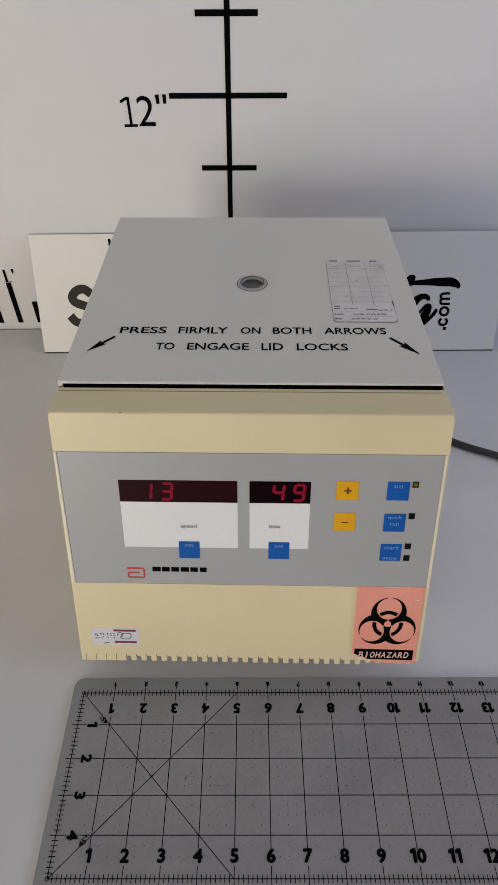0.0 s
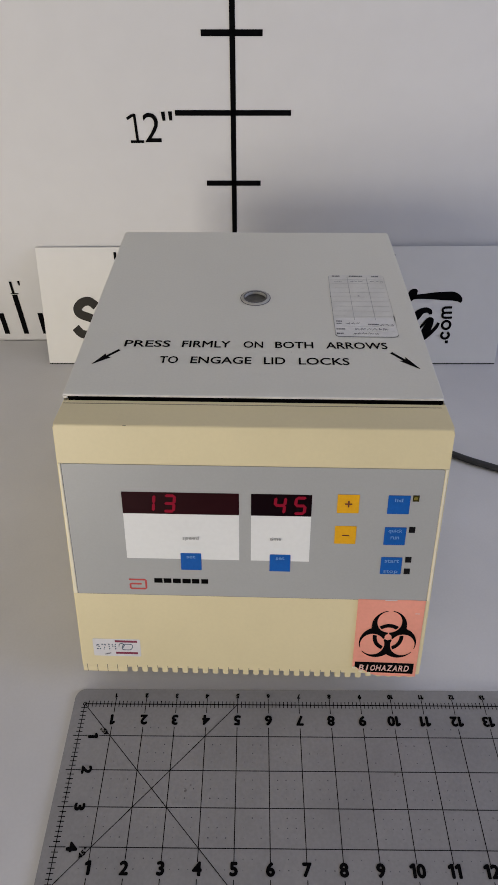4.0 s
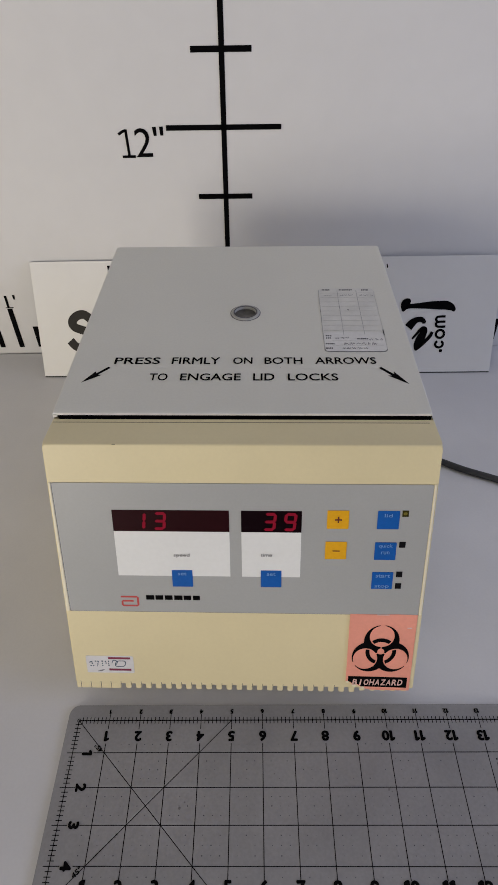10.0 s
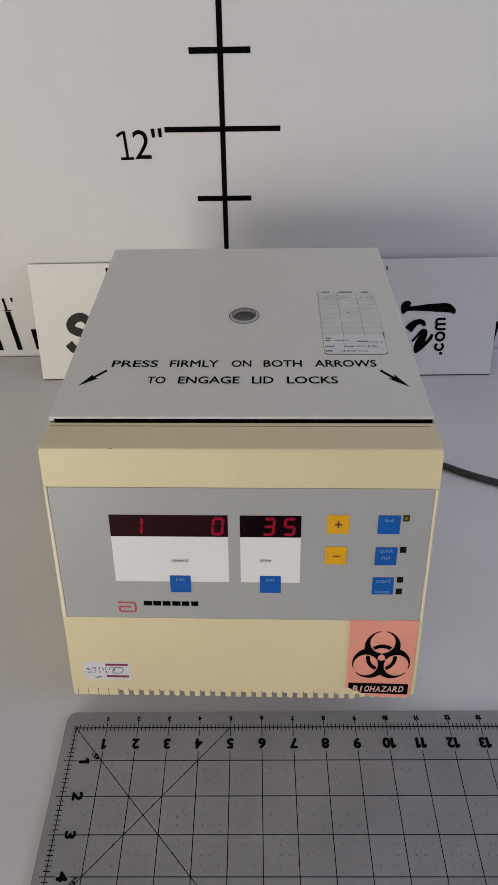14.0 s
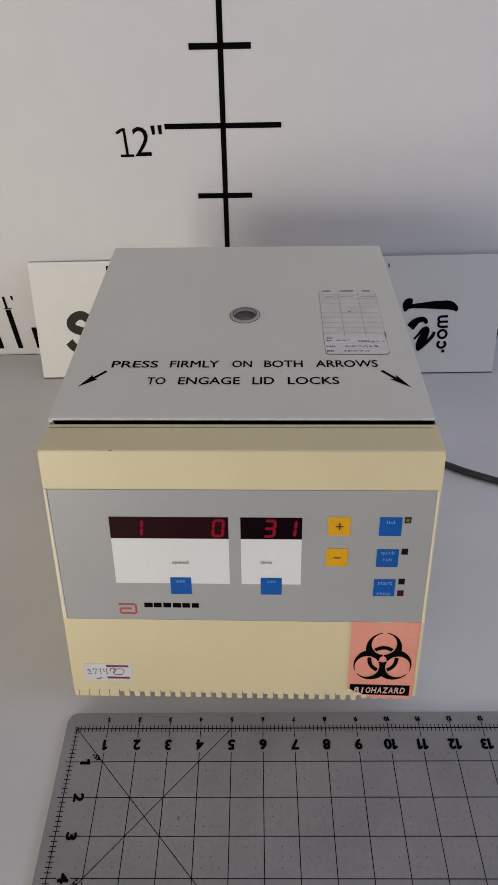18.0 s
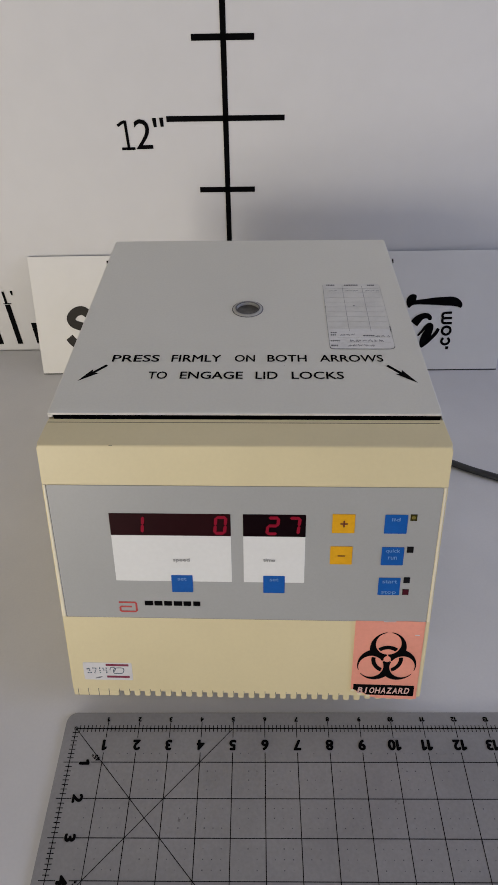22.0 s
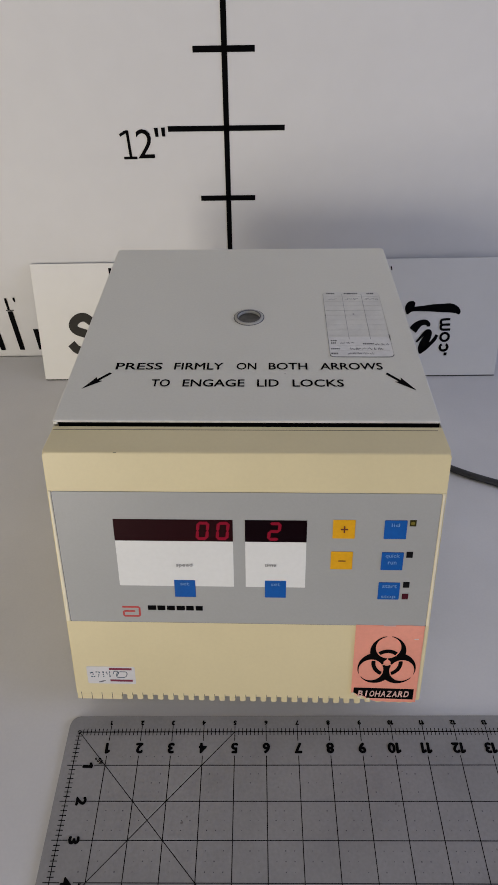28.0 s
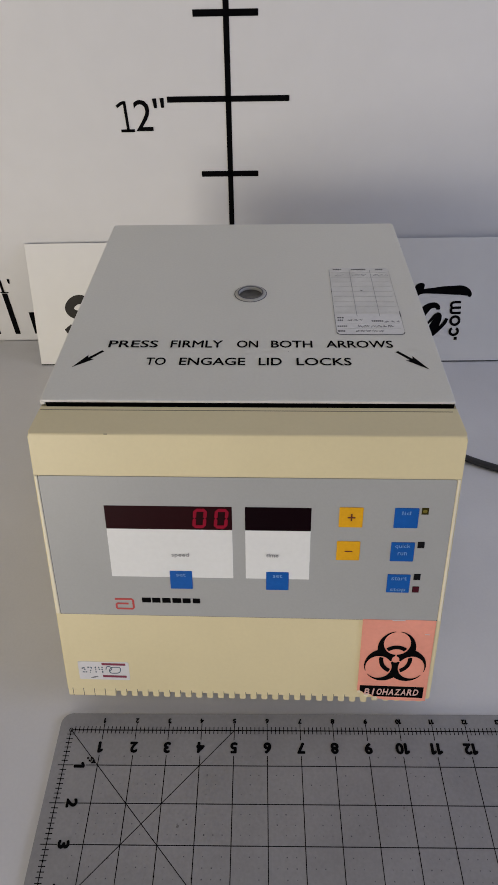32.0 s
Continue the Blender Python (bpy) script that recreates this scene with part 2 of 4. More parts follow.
def stencil(inside, x0, x1, y0, y1, step, z):
    """A flat shape: all that inside(x, y) makes positive, cut out along its edge."""
    nx, ny = int((x1 - x0) / step), int((y1 - y0) / step)
    val = [[inside(x0 + i * step, y0 + j * step) for j in range(ny + 1)] for i in range(nx + 1)]
    bm = bmesh.new()
    known = {}

    def vert(x, y):
        key = (round(x * 1e7), round(y * 1e7))
        if key not in known:
            known[key] = bm.verts.new((x, y, z))
        return known[key]

    for i in range(nx):
        for j in range(ny):
            c = [(i, j), (i + 1, j), (i + 1, j + 1), (i, j + 1)]
            if all(val[a][b] <= 0 for a, b in c):
                continue
            poly = []
            for k in range(4):
                (a, b), (c2, d) = c[k], c[(k + 1) % 4]
                va, vb = val[a][b], val[c2][d]
                if va > 0:
                    poly.append((x0 + a * step, y0 + b * step))
                if (va > 0) != (vb > 0):
                    t = va / (va - vb)
                    poly.append((x0 + (a + t * (c2 - a)) * step, y0 + (b + t * (d - b)) * step))
            vs = list(dict.fromkeys(vert(*p) for p in poly))
            if len(vs) > 2:
                try:
                    bm.faces.new(vs)
                except ValueError:
                    pass
    return bm


GLYPHS = {}


def figures(text):
    """A number whose ones carry a flag."""
    bm, x = bmesh.new(), 0.0
    for ch in text:
        first = len(bm.verts)
        if ch == "1":
            for quad in (((0.17, 0), (0.27, 0), (0.27, 0.70), (0.17, 0.70)), ((0.02, 0.50), (0.17, 0.56), (0.17, 0.70), (0.02, 0.60))):
                bm.faces.new([bm.verts.new((*q, 0)) for q in quad])
            lo, hi = 0.0, 0.30
        else:
            me, a, b = letters(ch)
            bm.from_mesh(me)
            lo, hi = a[0], b[0]
        bm.verts.ensure_lookup_table()
        for v in bm.verts[first:]:
            v.co.x += x - lo
        x += hi - lo + 0.09
    me = bpy.data.meshes.new("figures")
    bm.to_mesh(me)
    bm.free()
    co = np.array([v.co[:2] for v in me.vertices])
    return me, co.min(0), co.max(0)


def letters(text):
    """The outlines of a line of text in the built-in font, as a flat mesh with its extent."""
    key = text
    if key not in GLYPHS:
        cu = bpy.data.curves.new("lettering", "FONT")
        cu.body, cu.resolution_u = text, 3
        ob = new("lettering", cu)
        if text.isdigit() and "1" in text:
            GLYPHS[key] = figures(text)
            bpy.data.objects.remove(ob)
            return GLYPHS[key]
        me = bpy.data.meshes.new_from_object(ob.evaluated_get(bpy.context.evaluated_depsgraph_get()))
        bpy.data.objects.remove(ob)
        co = np.array([v.co[:2] for v in me.vertices])
        GLYPHS[key] = (me, co.min(0), co.max(0))
    return GLYPHS[key]


def heavy(text, bold):
    """Text with its strokes widened on all sides by bold, in the font's own units."""
    me, lo, hi = letters(text)
    bm = bmesh.new()
    steps = [(0, 0)] + ([(c * bold, q * bold) for c, q in ((1, 0), (-1, 0), (0, 1), (0, -1), (0.7, 0.7), (-0.7, 0.7), (0.7, -0.7), (-0.7, -0.7))] if bold > 0 else [])
    for k, (dx, dy) in enumerate(steps):
        first = len(bm.verts)
        bm.from_mesh(me)
        bm.verts.ensure_lookup_table()
        for v in bm.verts[first:]:
            v.co += Vector((dx, dy, 0.00002 * k))
    return bm, lo - max(bold, 0), hi + max(bold, 0)


def lettering(name, text, x0, x1, y0, y1, z, material, parent, m=None, bold=0.0, label="", lean=0.0):
    """Text that fills the rectangle x0..x1, y0..y1 of its parent's plane."""
    bm, lo, hi = heavy(text, bold)
    for v in bm.verts:
        fx, fy = (v.co.x - lo[0]) / (hi[0] - lo[0]), (v.co.y - lo[1]) / (hi[1] - lo[1])
        v.co = (x0 + fx * (x1 - x0) + lean * fy * (y1 - y0), y0 + fy * (y1 - y0), z + v.co.z)
    return part(name, bm, material, parent, label, m)


def turned(bm, deg, cx, cy):
    bmesh.ops.rotate(bm, verts=bm.verts, cent=(cx, cy, 0), matrix=Matrix.Rotation(radians(deg), 3, "Z"))
    return bm


def lathe(profile, n=40):
    bm = bmesh.new()
    rings = [[bm.verts.new((r * math.cos(2 * math.pi * k / n), r * math.sin(2 * math.pi * k / n), z)) for k in range(n)] for r, z in profile]
    for a, b in zip(rings, rings[1:]):
        for k in range(n):
            bm.faces.new((a[k], a[(k + 1) % n], b[(k + 1) % n], b[k]))
    bm.faces.new(rings[0][::-1])
    bm.faces.new(rings[-1])
    return bm


def tube(points, r, n=12):
    bm = bmesh.new()
    rows = []
    for i, p in enumerate(points):
        d = (Vector(points[min(i + 1, len(points) - 1)]) - Vector(points[max(i - 1, 0)])).normalized()
        q = d.to_track_quat("Z", "Y")
        rows.append([bm.verts.new(Vector(p) + q @ Vector((r * math.cos(2 * math.pi * k / n), r * math.sin(2 * math.pi * k / n), 0))) for k in range(n)])
    for a, b in zip(rows, rows[1:]):
        for k in range(n):
            bm.faces.new((a[k], a[(k + 1) % n], b[(k + 1) % n], b[k])).smooth = True
    bm.faces.new(rows[0][::-1])
    bm.faces.new(rows[-1])
    return bm


def structure(name, bm, material, label, category):
    return tagged(part(name, bm, material), label, category, kind="structure")


# ---------------------------------------------------------------- the room
WALL_Y = 0.5435
X0, X1, Y0, FLOOR, TOP = -2.7, 2.4, -1.97, -0.75, 1.95
structure("floor", boxes((X0, X1, Y0, WALL_Y, FLOOR - 0.1, FLOOR)), M_FLOOR, "grey vinyl floor of a plain workroom", "floor")
structure("ceiling", boxes((X0, X1, Y0, WALL_Y, TOP, TOP + 0.1)), M_ROOM, "off-white painted ceiling of the workroom", "ceiling")
wall_back = structure("wall_back", boxes((X0, X1, WALL_Y, WALL_Y + 0.1, FLOOR, TOP)), M_WALL, "white smooth backdrop wall with printed height marks", "wall")
structure("wall_left", boxes((X0 - 0.1, X0, Y0, WALL_Y + 0.1, FLOOR, TOP)), M_ROOM, "off-white painted side wall", "wall")
# Unseen walls, with openings cut for the added lamps.
structure("wall_right", boxes((X1, X1 + 0.1, Y0, -0.97, FLOOR, TOP), (X1, X1 + 0.1, 0.13, WALL_Y + 0.1, FLOOR, TOP), (X1, X1 + 0.1, -0.97, 0.13, FLOOR, 0.39), (X1, X1 + 0.1, -0.97, 0.13, 1.51, TOP)), M_ROOM, "off-white painted side wall", "wall")
structure("wall_front", boxes((X0 - 0.1, -2.26, Y0 - 0.1, Y0, FLOOR, TOP), (-0.58, X1 + 0.1, Y0 - 0.1, Y0, FLOOR, TOP), (-2.26, -0.58, Y0 - 0.1, Y0, FLOOR, -0.22), (-2.26, -0.58, Y0 - 0.1, Y0, 0.96, TOP)), M_ROOM, "off-white painted wall facing the table", "wall")

# the printed height scale on the backdrop; its frame faces the table
WALL_M = pose(0.0005, WALL_Y, 0.0017, 90) @ Matrix.Scale(0.9967, 4)


def on_wall(name, bm, label="", material=M_INK):
    return part(name, bm, material, wall_back, label, WALL_M)


def bar(x0, x1, z0, z1, lean=0.0):
    bm = boxes((x0, x1, z0, z1, 0.0002, 0.0006))
    for v in bm.verts:
        v.co.x += lean * (v.co.y - z0)
    return bm


on_wall("scale_line", bar(0.1115, 0.1175, 0.0, 0.80, 0.014), "black vertical height line printed on the backdrop")
for inch, x0, x1, th in ((8.9, 0.0840, 0.1505, 0.0062), (12, 0.0520, 0.1850, 0.0058), (15, 0.0865, 0.1520, 0.0060), (18, 0.052, 0.187, 0.006)):
    z = inch * 0.0254
    bm = bar(x0, x1, z - th / 2, z + th / 2)
    for v in bm.verts:
        v.co.y -= 0.008 * (v.co.x - x0)
    on_wall("scale_mark", bm)
bm = ribbon([(-0.0042, 0.2990), (0.0008, 0.3020), (0.0046, 0.3032)], 0.0030, 0.0002, 0.0006)
ribbon([(0.0047, 0.3042), (0.0052, 0.2745)], 0.0030, 0.0002, 0.0006, bm)
ribbon([(-0.0030, 0.2745), (0.0125, 0.2745)], 0.0029, 0.0002, 0.0006, bm)
on_wall("scale_numeral", bm)
lettering("scale_numeral", "2", 0.0140, 0.0335, 0.2738, 0.3053, 0.0006, M_INK, wall_back, WALL_M, bold=-0.006)
bm = ribbon([(0.0380, 0.3062), (0.0386, 0.2968)], [0.0044, 0.0034], 0.0002, 0.0006)
ribbon([(0.0462, 0.3064), (0.0464, 0.2970)], [0.0044, 0.0034], 0.0002, 0.0006, bm)
on_wall("scale_numeral", bm)
lettering("scale_numeral", "1'", -0.2010, -0.1860, 0.0755, 0.0950, 0.0006, M_INK, wall_back, WALL_M)
on_wall("scale_numeral_serif", bar(-0.2035, -0.1925, 0.0745, 0.0757))
for k in range(-3, 2):
    x = -0.1985 + k * 0.0285
    tall = 0.0735 if k == 0 else 0.0435
    on_wall("scale_tick", bar(x - 0.0036, x + 0.0036, 0.0085, tall))
for x in (0.5015, 0.530):
    on_wall("scale_tick", bar(x - 0.0036, x + 0.0036, 0.0085, 0.0435))

# ---------------------------------------------------------------- the table
table = tagged(new("table"), "white laminate work table carrying the centrifuge", "table")
table.matrix_basis = pose(0.14, 0.0, 0.0)
part("tabletop", boxes((-1.05, 1.05, -0.62, WALL_Y - 0.0022, -0.03, 0.0), bevel=0.002), M_TABLE, table)
for x in (-0.98, 0.98):
    for y in (-0.55, 0.45):
        part("leg", boxes((x - 0.025, x + 0.025, y - 0.025, y + 0.025, FLOOR, -0.03), bevel=0.003), M_LEG, table)

# ---------------------------------------------------------------- the leaning sign board
sign = tagged(new("sign_board"), "long white sign board with black markings leaning on the backdrop", "sign")
LEAN = math.degrees(math.atan2(0.144, 0.0590))
sign.matrix_basis = pose(0, 0.4790, 0.0013, LEAN, 0, -0.41)
part("board", boxes((-0.1495, 0.4800, 0.0005, 0.1572, -0.0020, 0.0), bevel=0.0005), M_BOARD, sign)
# Dark strip paints the shadow of the gap beneath the board.
part("painted_gap_shadow", boxes((-0.1490, 0.4795, -0.0006, 0.0005, -0.0019, -0.0001)), M_SIGNINK_SHADE, sign, "dark strip painted as the gap shadow under the board")
for pts, w in (
    ([(-0.0750, 0.0803), (-0.0842, 0.0869), (-0.0945, 0.0847), (-0.1010, 0.0768), (-0.0975, 0.0693), (-0.0830, 0.0636), (-0.0740, 0.0565), (-0.0745, 0.0477), (-0.0840, 0.0411), (-0.0985, 0.0424), (-0.1065, 0.0512)], 0.0118),
    ([(0.3528, 0.0853), (0.3543, 0.0921), (0.3569, 0.0973), (0.3602, 0.1007), (0.3611, 0.1017)], [0.0022, 0.0108, 0.0118, 0.0059, 0.0027]),
    ([(0.3534, 0.0903), (0.3619, 0.0922), (0.3745, 0.0928), (0.3871, 0.0933), (0.3997, 0.0931), (0.4098, 0.0930), (0.4164, 0.0909), (0.4205, 0.0878), (0.4200, 0.0848)], [0.0054, 0.0059, 0.0075, 0.0097, 0.0113, 0.0118, 0.0100, 0.0065, 0.0038]),
    ([(0.3616, 0.0636), (0.3658, 0.0689), (0.3715, 0.0734), (0.3781, 0.0743), (0.3819, 0.0717), (0.3824, 0.0686)], [0.0113, 0.0108, 0.0081, 0.0070, 0.0059, 0.0038]),
    ([(0.3680, 0.0477), (0.3732, 0.0539), (0.3783, 0.0600), (0.3822, 0.0620), (0.3844, 0.0604), (0.3828, 0.0553), (0.3794, 0.0476), (0.3764, 0.0403), (0.3748, 0.0346), (0.3740, 0.0314)], [0.0027, 0.0032, 0.0043, 0.0059, 0.0072, 0.0097, 0.0118, 0.0108, 0.0070, 0.0022]),
    ([(0.3745, 0.0319), (0.3797, 0.0376), (0.3869, 0.0449), (0.3924, 0.0515), (0.3950, 0.0572)], [0.0016, 0.0048, 0.0048, 0.0048, 0.0038]),
):
    wide = [v[0] for v in smooth([(v, 0) for v in w])] if isinstance(w, list) else w
    part("marking", ribbon(smooth(pts), wide, 0.0001, 0.0005), M_INK if pts[0][0] > 0 else M_SIGNINK_SHADE, sign)
for bm in (
    boxes((0.4068, 0.4108, 0.0287, 0.0327, 0.0001, 0.0005)),
    ribbon(arc(0.4058, 0.0400, 0.0052, 60, -240, 18, 0.0046), 0.0032, 0.0001, 0.0005),
    ribbon(arc(0.4058, 0.0541, 0.0056, 0, 360, 20, 0.0054), 0.0032, 0.0001, 0.0005),
    ribbon(smooth([(0.4122, 0.0642), (0.4018, 0.0642), (0.3993, 0.0667), (0.4008, 0.0704), (0.4116, 0.0709)]), 0.0031, 0.0001, 0.0005),
    ribbon(smooth([(0.4008, 0.0704), (0.3988, 0.0740), (0.4008, 0.0775), (0.4110, 0.0780)]), 0.0031, 0.0001, 0.0005),
    ribbon([(0.3270, 0.1480), (0.3280, 0.1430)], 0.0014, 0.0001, 0.0005),
    ribbon([(-0.0436, 0.1510), (-0.0432, 0.1415)], 0.0034, 0.0001, 0.0005),
):
    part("marking", bm, M_INK, sign)

# ---------------------------------------------------------------- the cutting mat
INCH = 0.0254
mat_thing = tagged(new("cutting_mat"), "grey self-healing cutting mat with black inch grid on the table", "cutting mat")
mat_thing.matrix_basis = pose(0.00075, -0.00026, 0.0, 0, 0, -0.228) @ Matrix.Diagonal((1.0012, 0.990, 1, 1))
MAT_Z = 0.003
MAT_X1 = 18.35 * INCH
part("sheet", slab(rounded(-0.0092, MAT_X1, -0.1400, 0.0128, 0.0075), 0.0, MAT_Z, bevel=0.0006), M_MAT, mat_thing)
ZL = MAT_Z + 0.00012


def flat(bm, x0, x1, y0, y1, z=ZL):
    bm.faces.new([bm.verts.new(p) for p in ((x0, y0, z), (x1, y0, z), (x1, y1, z), (x0, y1, z))])


def line(bm, a, b, w):
    d = (Vector(b) - Vector(a)).normalized() * w / 2
    bm.faces.new([bm.verts.new((p[0] + s * -d.y, p[1] + s * d.x, ZL)) for p, s in ((a, -1), (b, -1), (b, 1), (a, 1))])


THIN = 0.00056
for i in range(1, 18):
    bm = bmesh.new()
    flat(bm, i * INCH - THIN / 2, i * INCH + THIN / 2, -4.33 * INCH, -0.72 * INCH)
    part("grid_line", bm, M_PRINT, mat_thing)
for j, xs in ((1, 0.66), (2, 0.62), (3, 0.62), (4, 0.66)):
    bm = bmesh.new()
    flat(bm, xs * INCH, (13.0 if j == 2 else 17.4) * INCH, -j * INCH - THIN / 2, -j * INCH + THIN / 2, ZL + 0.00005)
    flat(bm, 0.0, 0.29 * INCH, -j * INCH - THIN / 2, -j * INCH + THIN / 2, ZL + 0.00005)
    part("grid_line", bm, M_PRINTSOFT, mat_thing)
for a, b in (((0, 0), (5, -5)), ((5, 0), (0, -5))):
    bm = bmesh.new()
    line(bm, (a[0] * INCH, a[1] * INCH), (b[0] * INCH, b[1] * INCH), THIN)
    for v in bm.verts:
        v.co.z += 0.0001
    part("diagonal_line", bm, M_PRINTSOFT, mat_thing)
ruler = bmesh.new()
flat(ruler, 0, 18 * INCH, -0.0004, 0.0004)
flat(ruler, 0, 18 * INCH, -5 * INCH - 0.0003, -5 * INCH + 0.0003)
flat(ruler, -0.0003, 0.0003, -5 * INCH, 0)
for k in range(0, 18 * 8 + 1):
    x = k * INCH / 8
    top, low = (0.0052, -0.0070) if k % 8 == 0 else (0.0027, -0.0026)
    if k:
        flat(ruler, x - 0.00028, x + 0.00028, low, top)
        flat(ruler, x - 0.00028, x + 0.00028, -5 * INCH - (0.0052 if k % 8 == 0 else 0.0025), -5 * INCH + (0.0072 if k % 8 == 0 else 0.0025))
for k in range(1, 40):
    y = -k * INCH / 8
    w = 0.0050 if k % 8 == 0 else 0.0026
    flat(ruler, -w * 0.9, w, y - 0.00028, y + 0.00028)
part("ruler_scale", ruler, M_PRINT, mat_thing, "black eighth-inch ruler marks along the mat's edge")
speck = random.Random(11)
dots = bmesh.new()
for i in range(0, 17 * 4):
    for j in range(3, 19):
        if i % 4 and j % 4 and i > 2 and speck.random() < (0.45 if j < 8 else 0.8):
            x, y = i * INCH / 4, -j * INCH / 4
            w = speck.choice((0.00018, 0.00026, 0.00032, 0.0004))
            flat(dots, x - w, x + w, y - w, y + w)
tagged(part("quarter_inch_dots", dots, M_INKSHADE, mat_thing), "tiny printed dots at every quarter inch", kind="stuff")


def numeral(text, cx, cy, height, spin, bold=0.0):
    bm, lo, hi = heavy(text, bold)
    k = height / 0.70
    mid = (lo + hi) / 2
    for v in bm.verts:
        v.co = (cx + (v.co.x - mid[0]) * k * 1.12, cy + (v.co.y - mid[1]) * k, ZL + 0.0002 + v.co.z)
    part("numeral", turned(bm, spin, cx, cy), M_PRINT, mat_thing)


for i in range(1, 18):
    numeral(str(i), i * INCH, -0.50 * INCH, 0.0072, 180, 0.05)
    numeral(str(i), i * INCH, -4.48 * INCH, 0.0076, 0, 0.05)
    numeral(str(i), i * INCH, 0.28 * INCH, 0.0032, 180, 0.06)
for j in range(1, 5):
    numeral(str(j), 0.47 * INCH, -j * INCH, 0.0072, -90, 0.05)
for x, y, w in ((9.78, -2.06, 0.0016), (9.86, -2.12, 0.0009), (3.52, -2.55, 0.0017), (3.66, -2.40, 0.0010), (1.72, -3.30, 0.0012), (10.12, -1.18, 0.0007), (6.35, -1.62, 0.0009), (12.4, -3.20, 0.0012)):
    part("scuff", slab([(x * INCH + w * speck.uniform(0.5, 1) * math.cos(a), y * INCH + w * speck.uniform(0.3, 0.8) * math.sin(a)) for a in (0, 1, 2, 3, 4, 5)], MAT_Z, MAT_Z + 0.00006), M_SCUFF, mat_thing)
for y in (0.0, -5.0):
    part("corner_ring", ribbon(arc(0.0, y * INCH, 0.0013, 0, 360, 18), 0.0004, MAT_Z, MAT_Z + 0.0003), M_PRINT, mat_thing)
for x, w, y0, y1 in ((13.23, 0.0010, -1.18, -1.88), (13.37, 0.0016, -1.16, -1.70), (13.50, 0.0010, -1.18, -1.86)):
    y = y0
    while y > y1:
        n = speck.uniform(0.03, 0.075)
        part("printed_bar", boxes((x * INCH - w / 2, x * INCH + w / 2, (y - n) * INCH, y * INCH, MAT_Z, MAT_Z + 0.0002)), M_PRINTSOFT, mat_thing)
        y -= n + (0.035 if speck.random() < 0.8 else 0.09)
numeral("45°", 0.80 * INCH, -0.86 * INCH, 0.0034, 135, 0.03)
numeral("45°", 0.80 * INCH, -4.14 * INCH, 0.0034, 45, 0.03)

# ---------------------------------------------------------------- the centrifuge
centrifuge = tagged(new("centrifuge"), "cream benchtop centrifuge with closed grey lid and keypad", "centrifuge")
centrifuge.matrix_basis = pose(0.143, 0.25, 0.0, 0, 0, -1.5)
XL, XR = -0.1352, 0.1376
FA, FB = -0.2499, 0.3707          # the front face: y = FA + FB * z
LEDGE, LID_Z = 0.2325, 0.2365


def front_y(z, back=0.0):
    return FA + FB * z + back


# housing: a side profile drawn across the machine
prof = [(front_y(0.0361), 0.0361)] + [(front_y(0.2324) + 0.0001, 0.2324), (front_y(0.2331) + 0.0004, 0.2336), (front_y(0.2334) + 0.0012, 0.2341), (-0.1600, 0.2341), (-0.1362, 0.2335), (-0.1360, 0.2305), (0.1330, 0.2305), (0.1400, 0.2240), (0.1420, 0.0200), (front_y(0.0361) + 0.010, 0.0200), (front_y(0.0361) + 0.0032, 0.0361)]
bm = bmesh.new()
rows = [[bm.verts.new((x, y, z)) for y, z in prof] for x in (XL, XR)]
n = len(prof)
for i in range(n):
    bm.faces.new((rows[0][i], rows[0][(i + 1) % n], rows[1][(i + 1) % n], rows[1][i]))
ends = [bm.faces.new(rows[0][::-1]), bm.faces.new(rows[1])]
for v in bm.verts:
    up = min(max((v.co.z - 0.035) / 0.2, 0), 1)
    v.co.x += (0.0026 if v.co.x < 0 else -0.0008) * up
    if v.co.x > 0 and v.co.y > -0.1361:
        v.co.x -= 0.0011 + 0.0150 * (v.co.y + 0.1361)
bmesh.ops.bevel(bm, geom=[e for f in ends for e in f.edges], offset=0.0028, segments=4, affect="EDGES", profile=0.5, clamp_overlap=True)
bmesh.ops.recalc_face_normals(bm, faces=bm.faces)
part("housing", bm, M_CREAM, centrifuge, "cream enamelled sheet housing with sloping front")
bm = boxes((XL + 0.004, XR - 0.005, -0.13985, -0.13945, 0.2327, 0.23382))
part("seam", bm, M_SEAM, centrifuge, "thin dusty seam along the ledge")
for x in (XL + 0.03, XR - 0.03):
    for y in (-0.19, 0.11):
        part("foot", lathe([(0.011, 0.0), (0.0125, 0.002), (0.0125, 0.019), (0.012, 0.0205)], 20), M_RUBBER, centrifuge, m=pose(x, y, 0))

# front frame: x to the right, y up the slope, z out of the face
TILT = math.degrees(math.atan(FB))
FRONT = pose(0, FA, 0, 90 - TILT)

# the comb along the lower edge: four joined teeth, then free ones
PITCH = 0.00822
teeth_top = 0.0386
part("comb_edge", boxes((XL + 0.0006, -0.0985, 0.0330, teeth_top, -0.0030, 0.0), bevel=0.0006), M_CREAM, centrifuge, m=FRONT)
x = -0.0945
while x < XR - 0.004:
    part("tooth", slab(rounded(x, min(x + 0.0046, XR - 0.0008), 0.0333 if x < 0.09 else 0.0350, teeth_top + 0.0014, 0.0012, 4), -0.0028, -0.0001, bevel=0.0004), M_CREAM, centrifuge, m=FRONT)
    x += PITCH
# Slits are thin grey strips laid on, painting the shade of grooves.
for k in range(32):
    x = -0.1309 + k * PITCH
    if x < XR - 0.06:
        part("slit", boxes((x - 0.0002, x + 0.0002, 0.0330 if k < 4 else 0.0380, 0.0405, -0.001, 0.00012)), M_INKSHADE, centrifuge, m=FRONT)

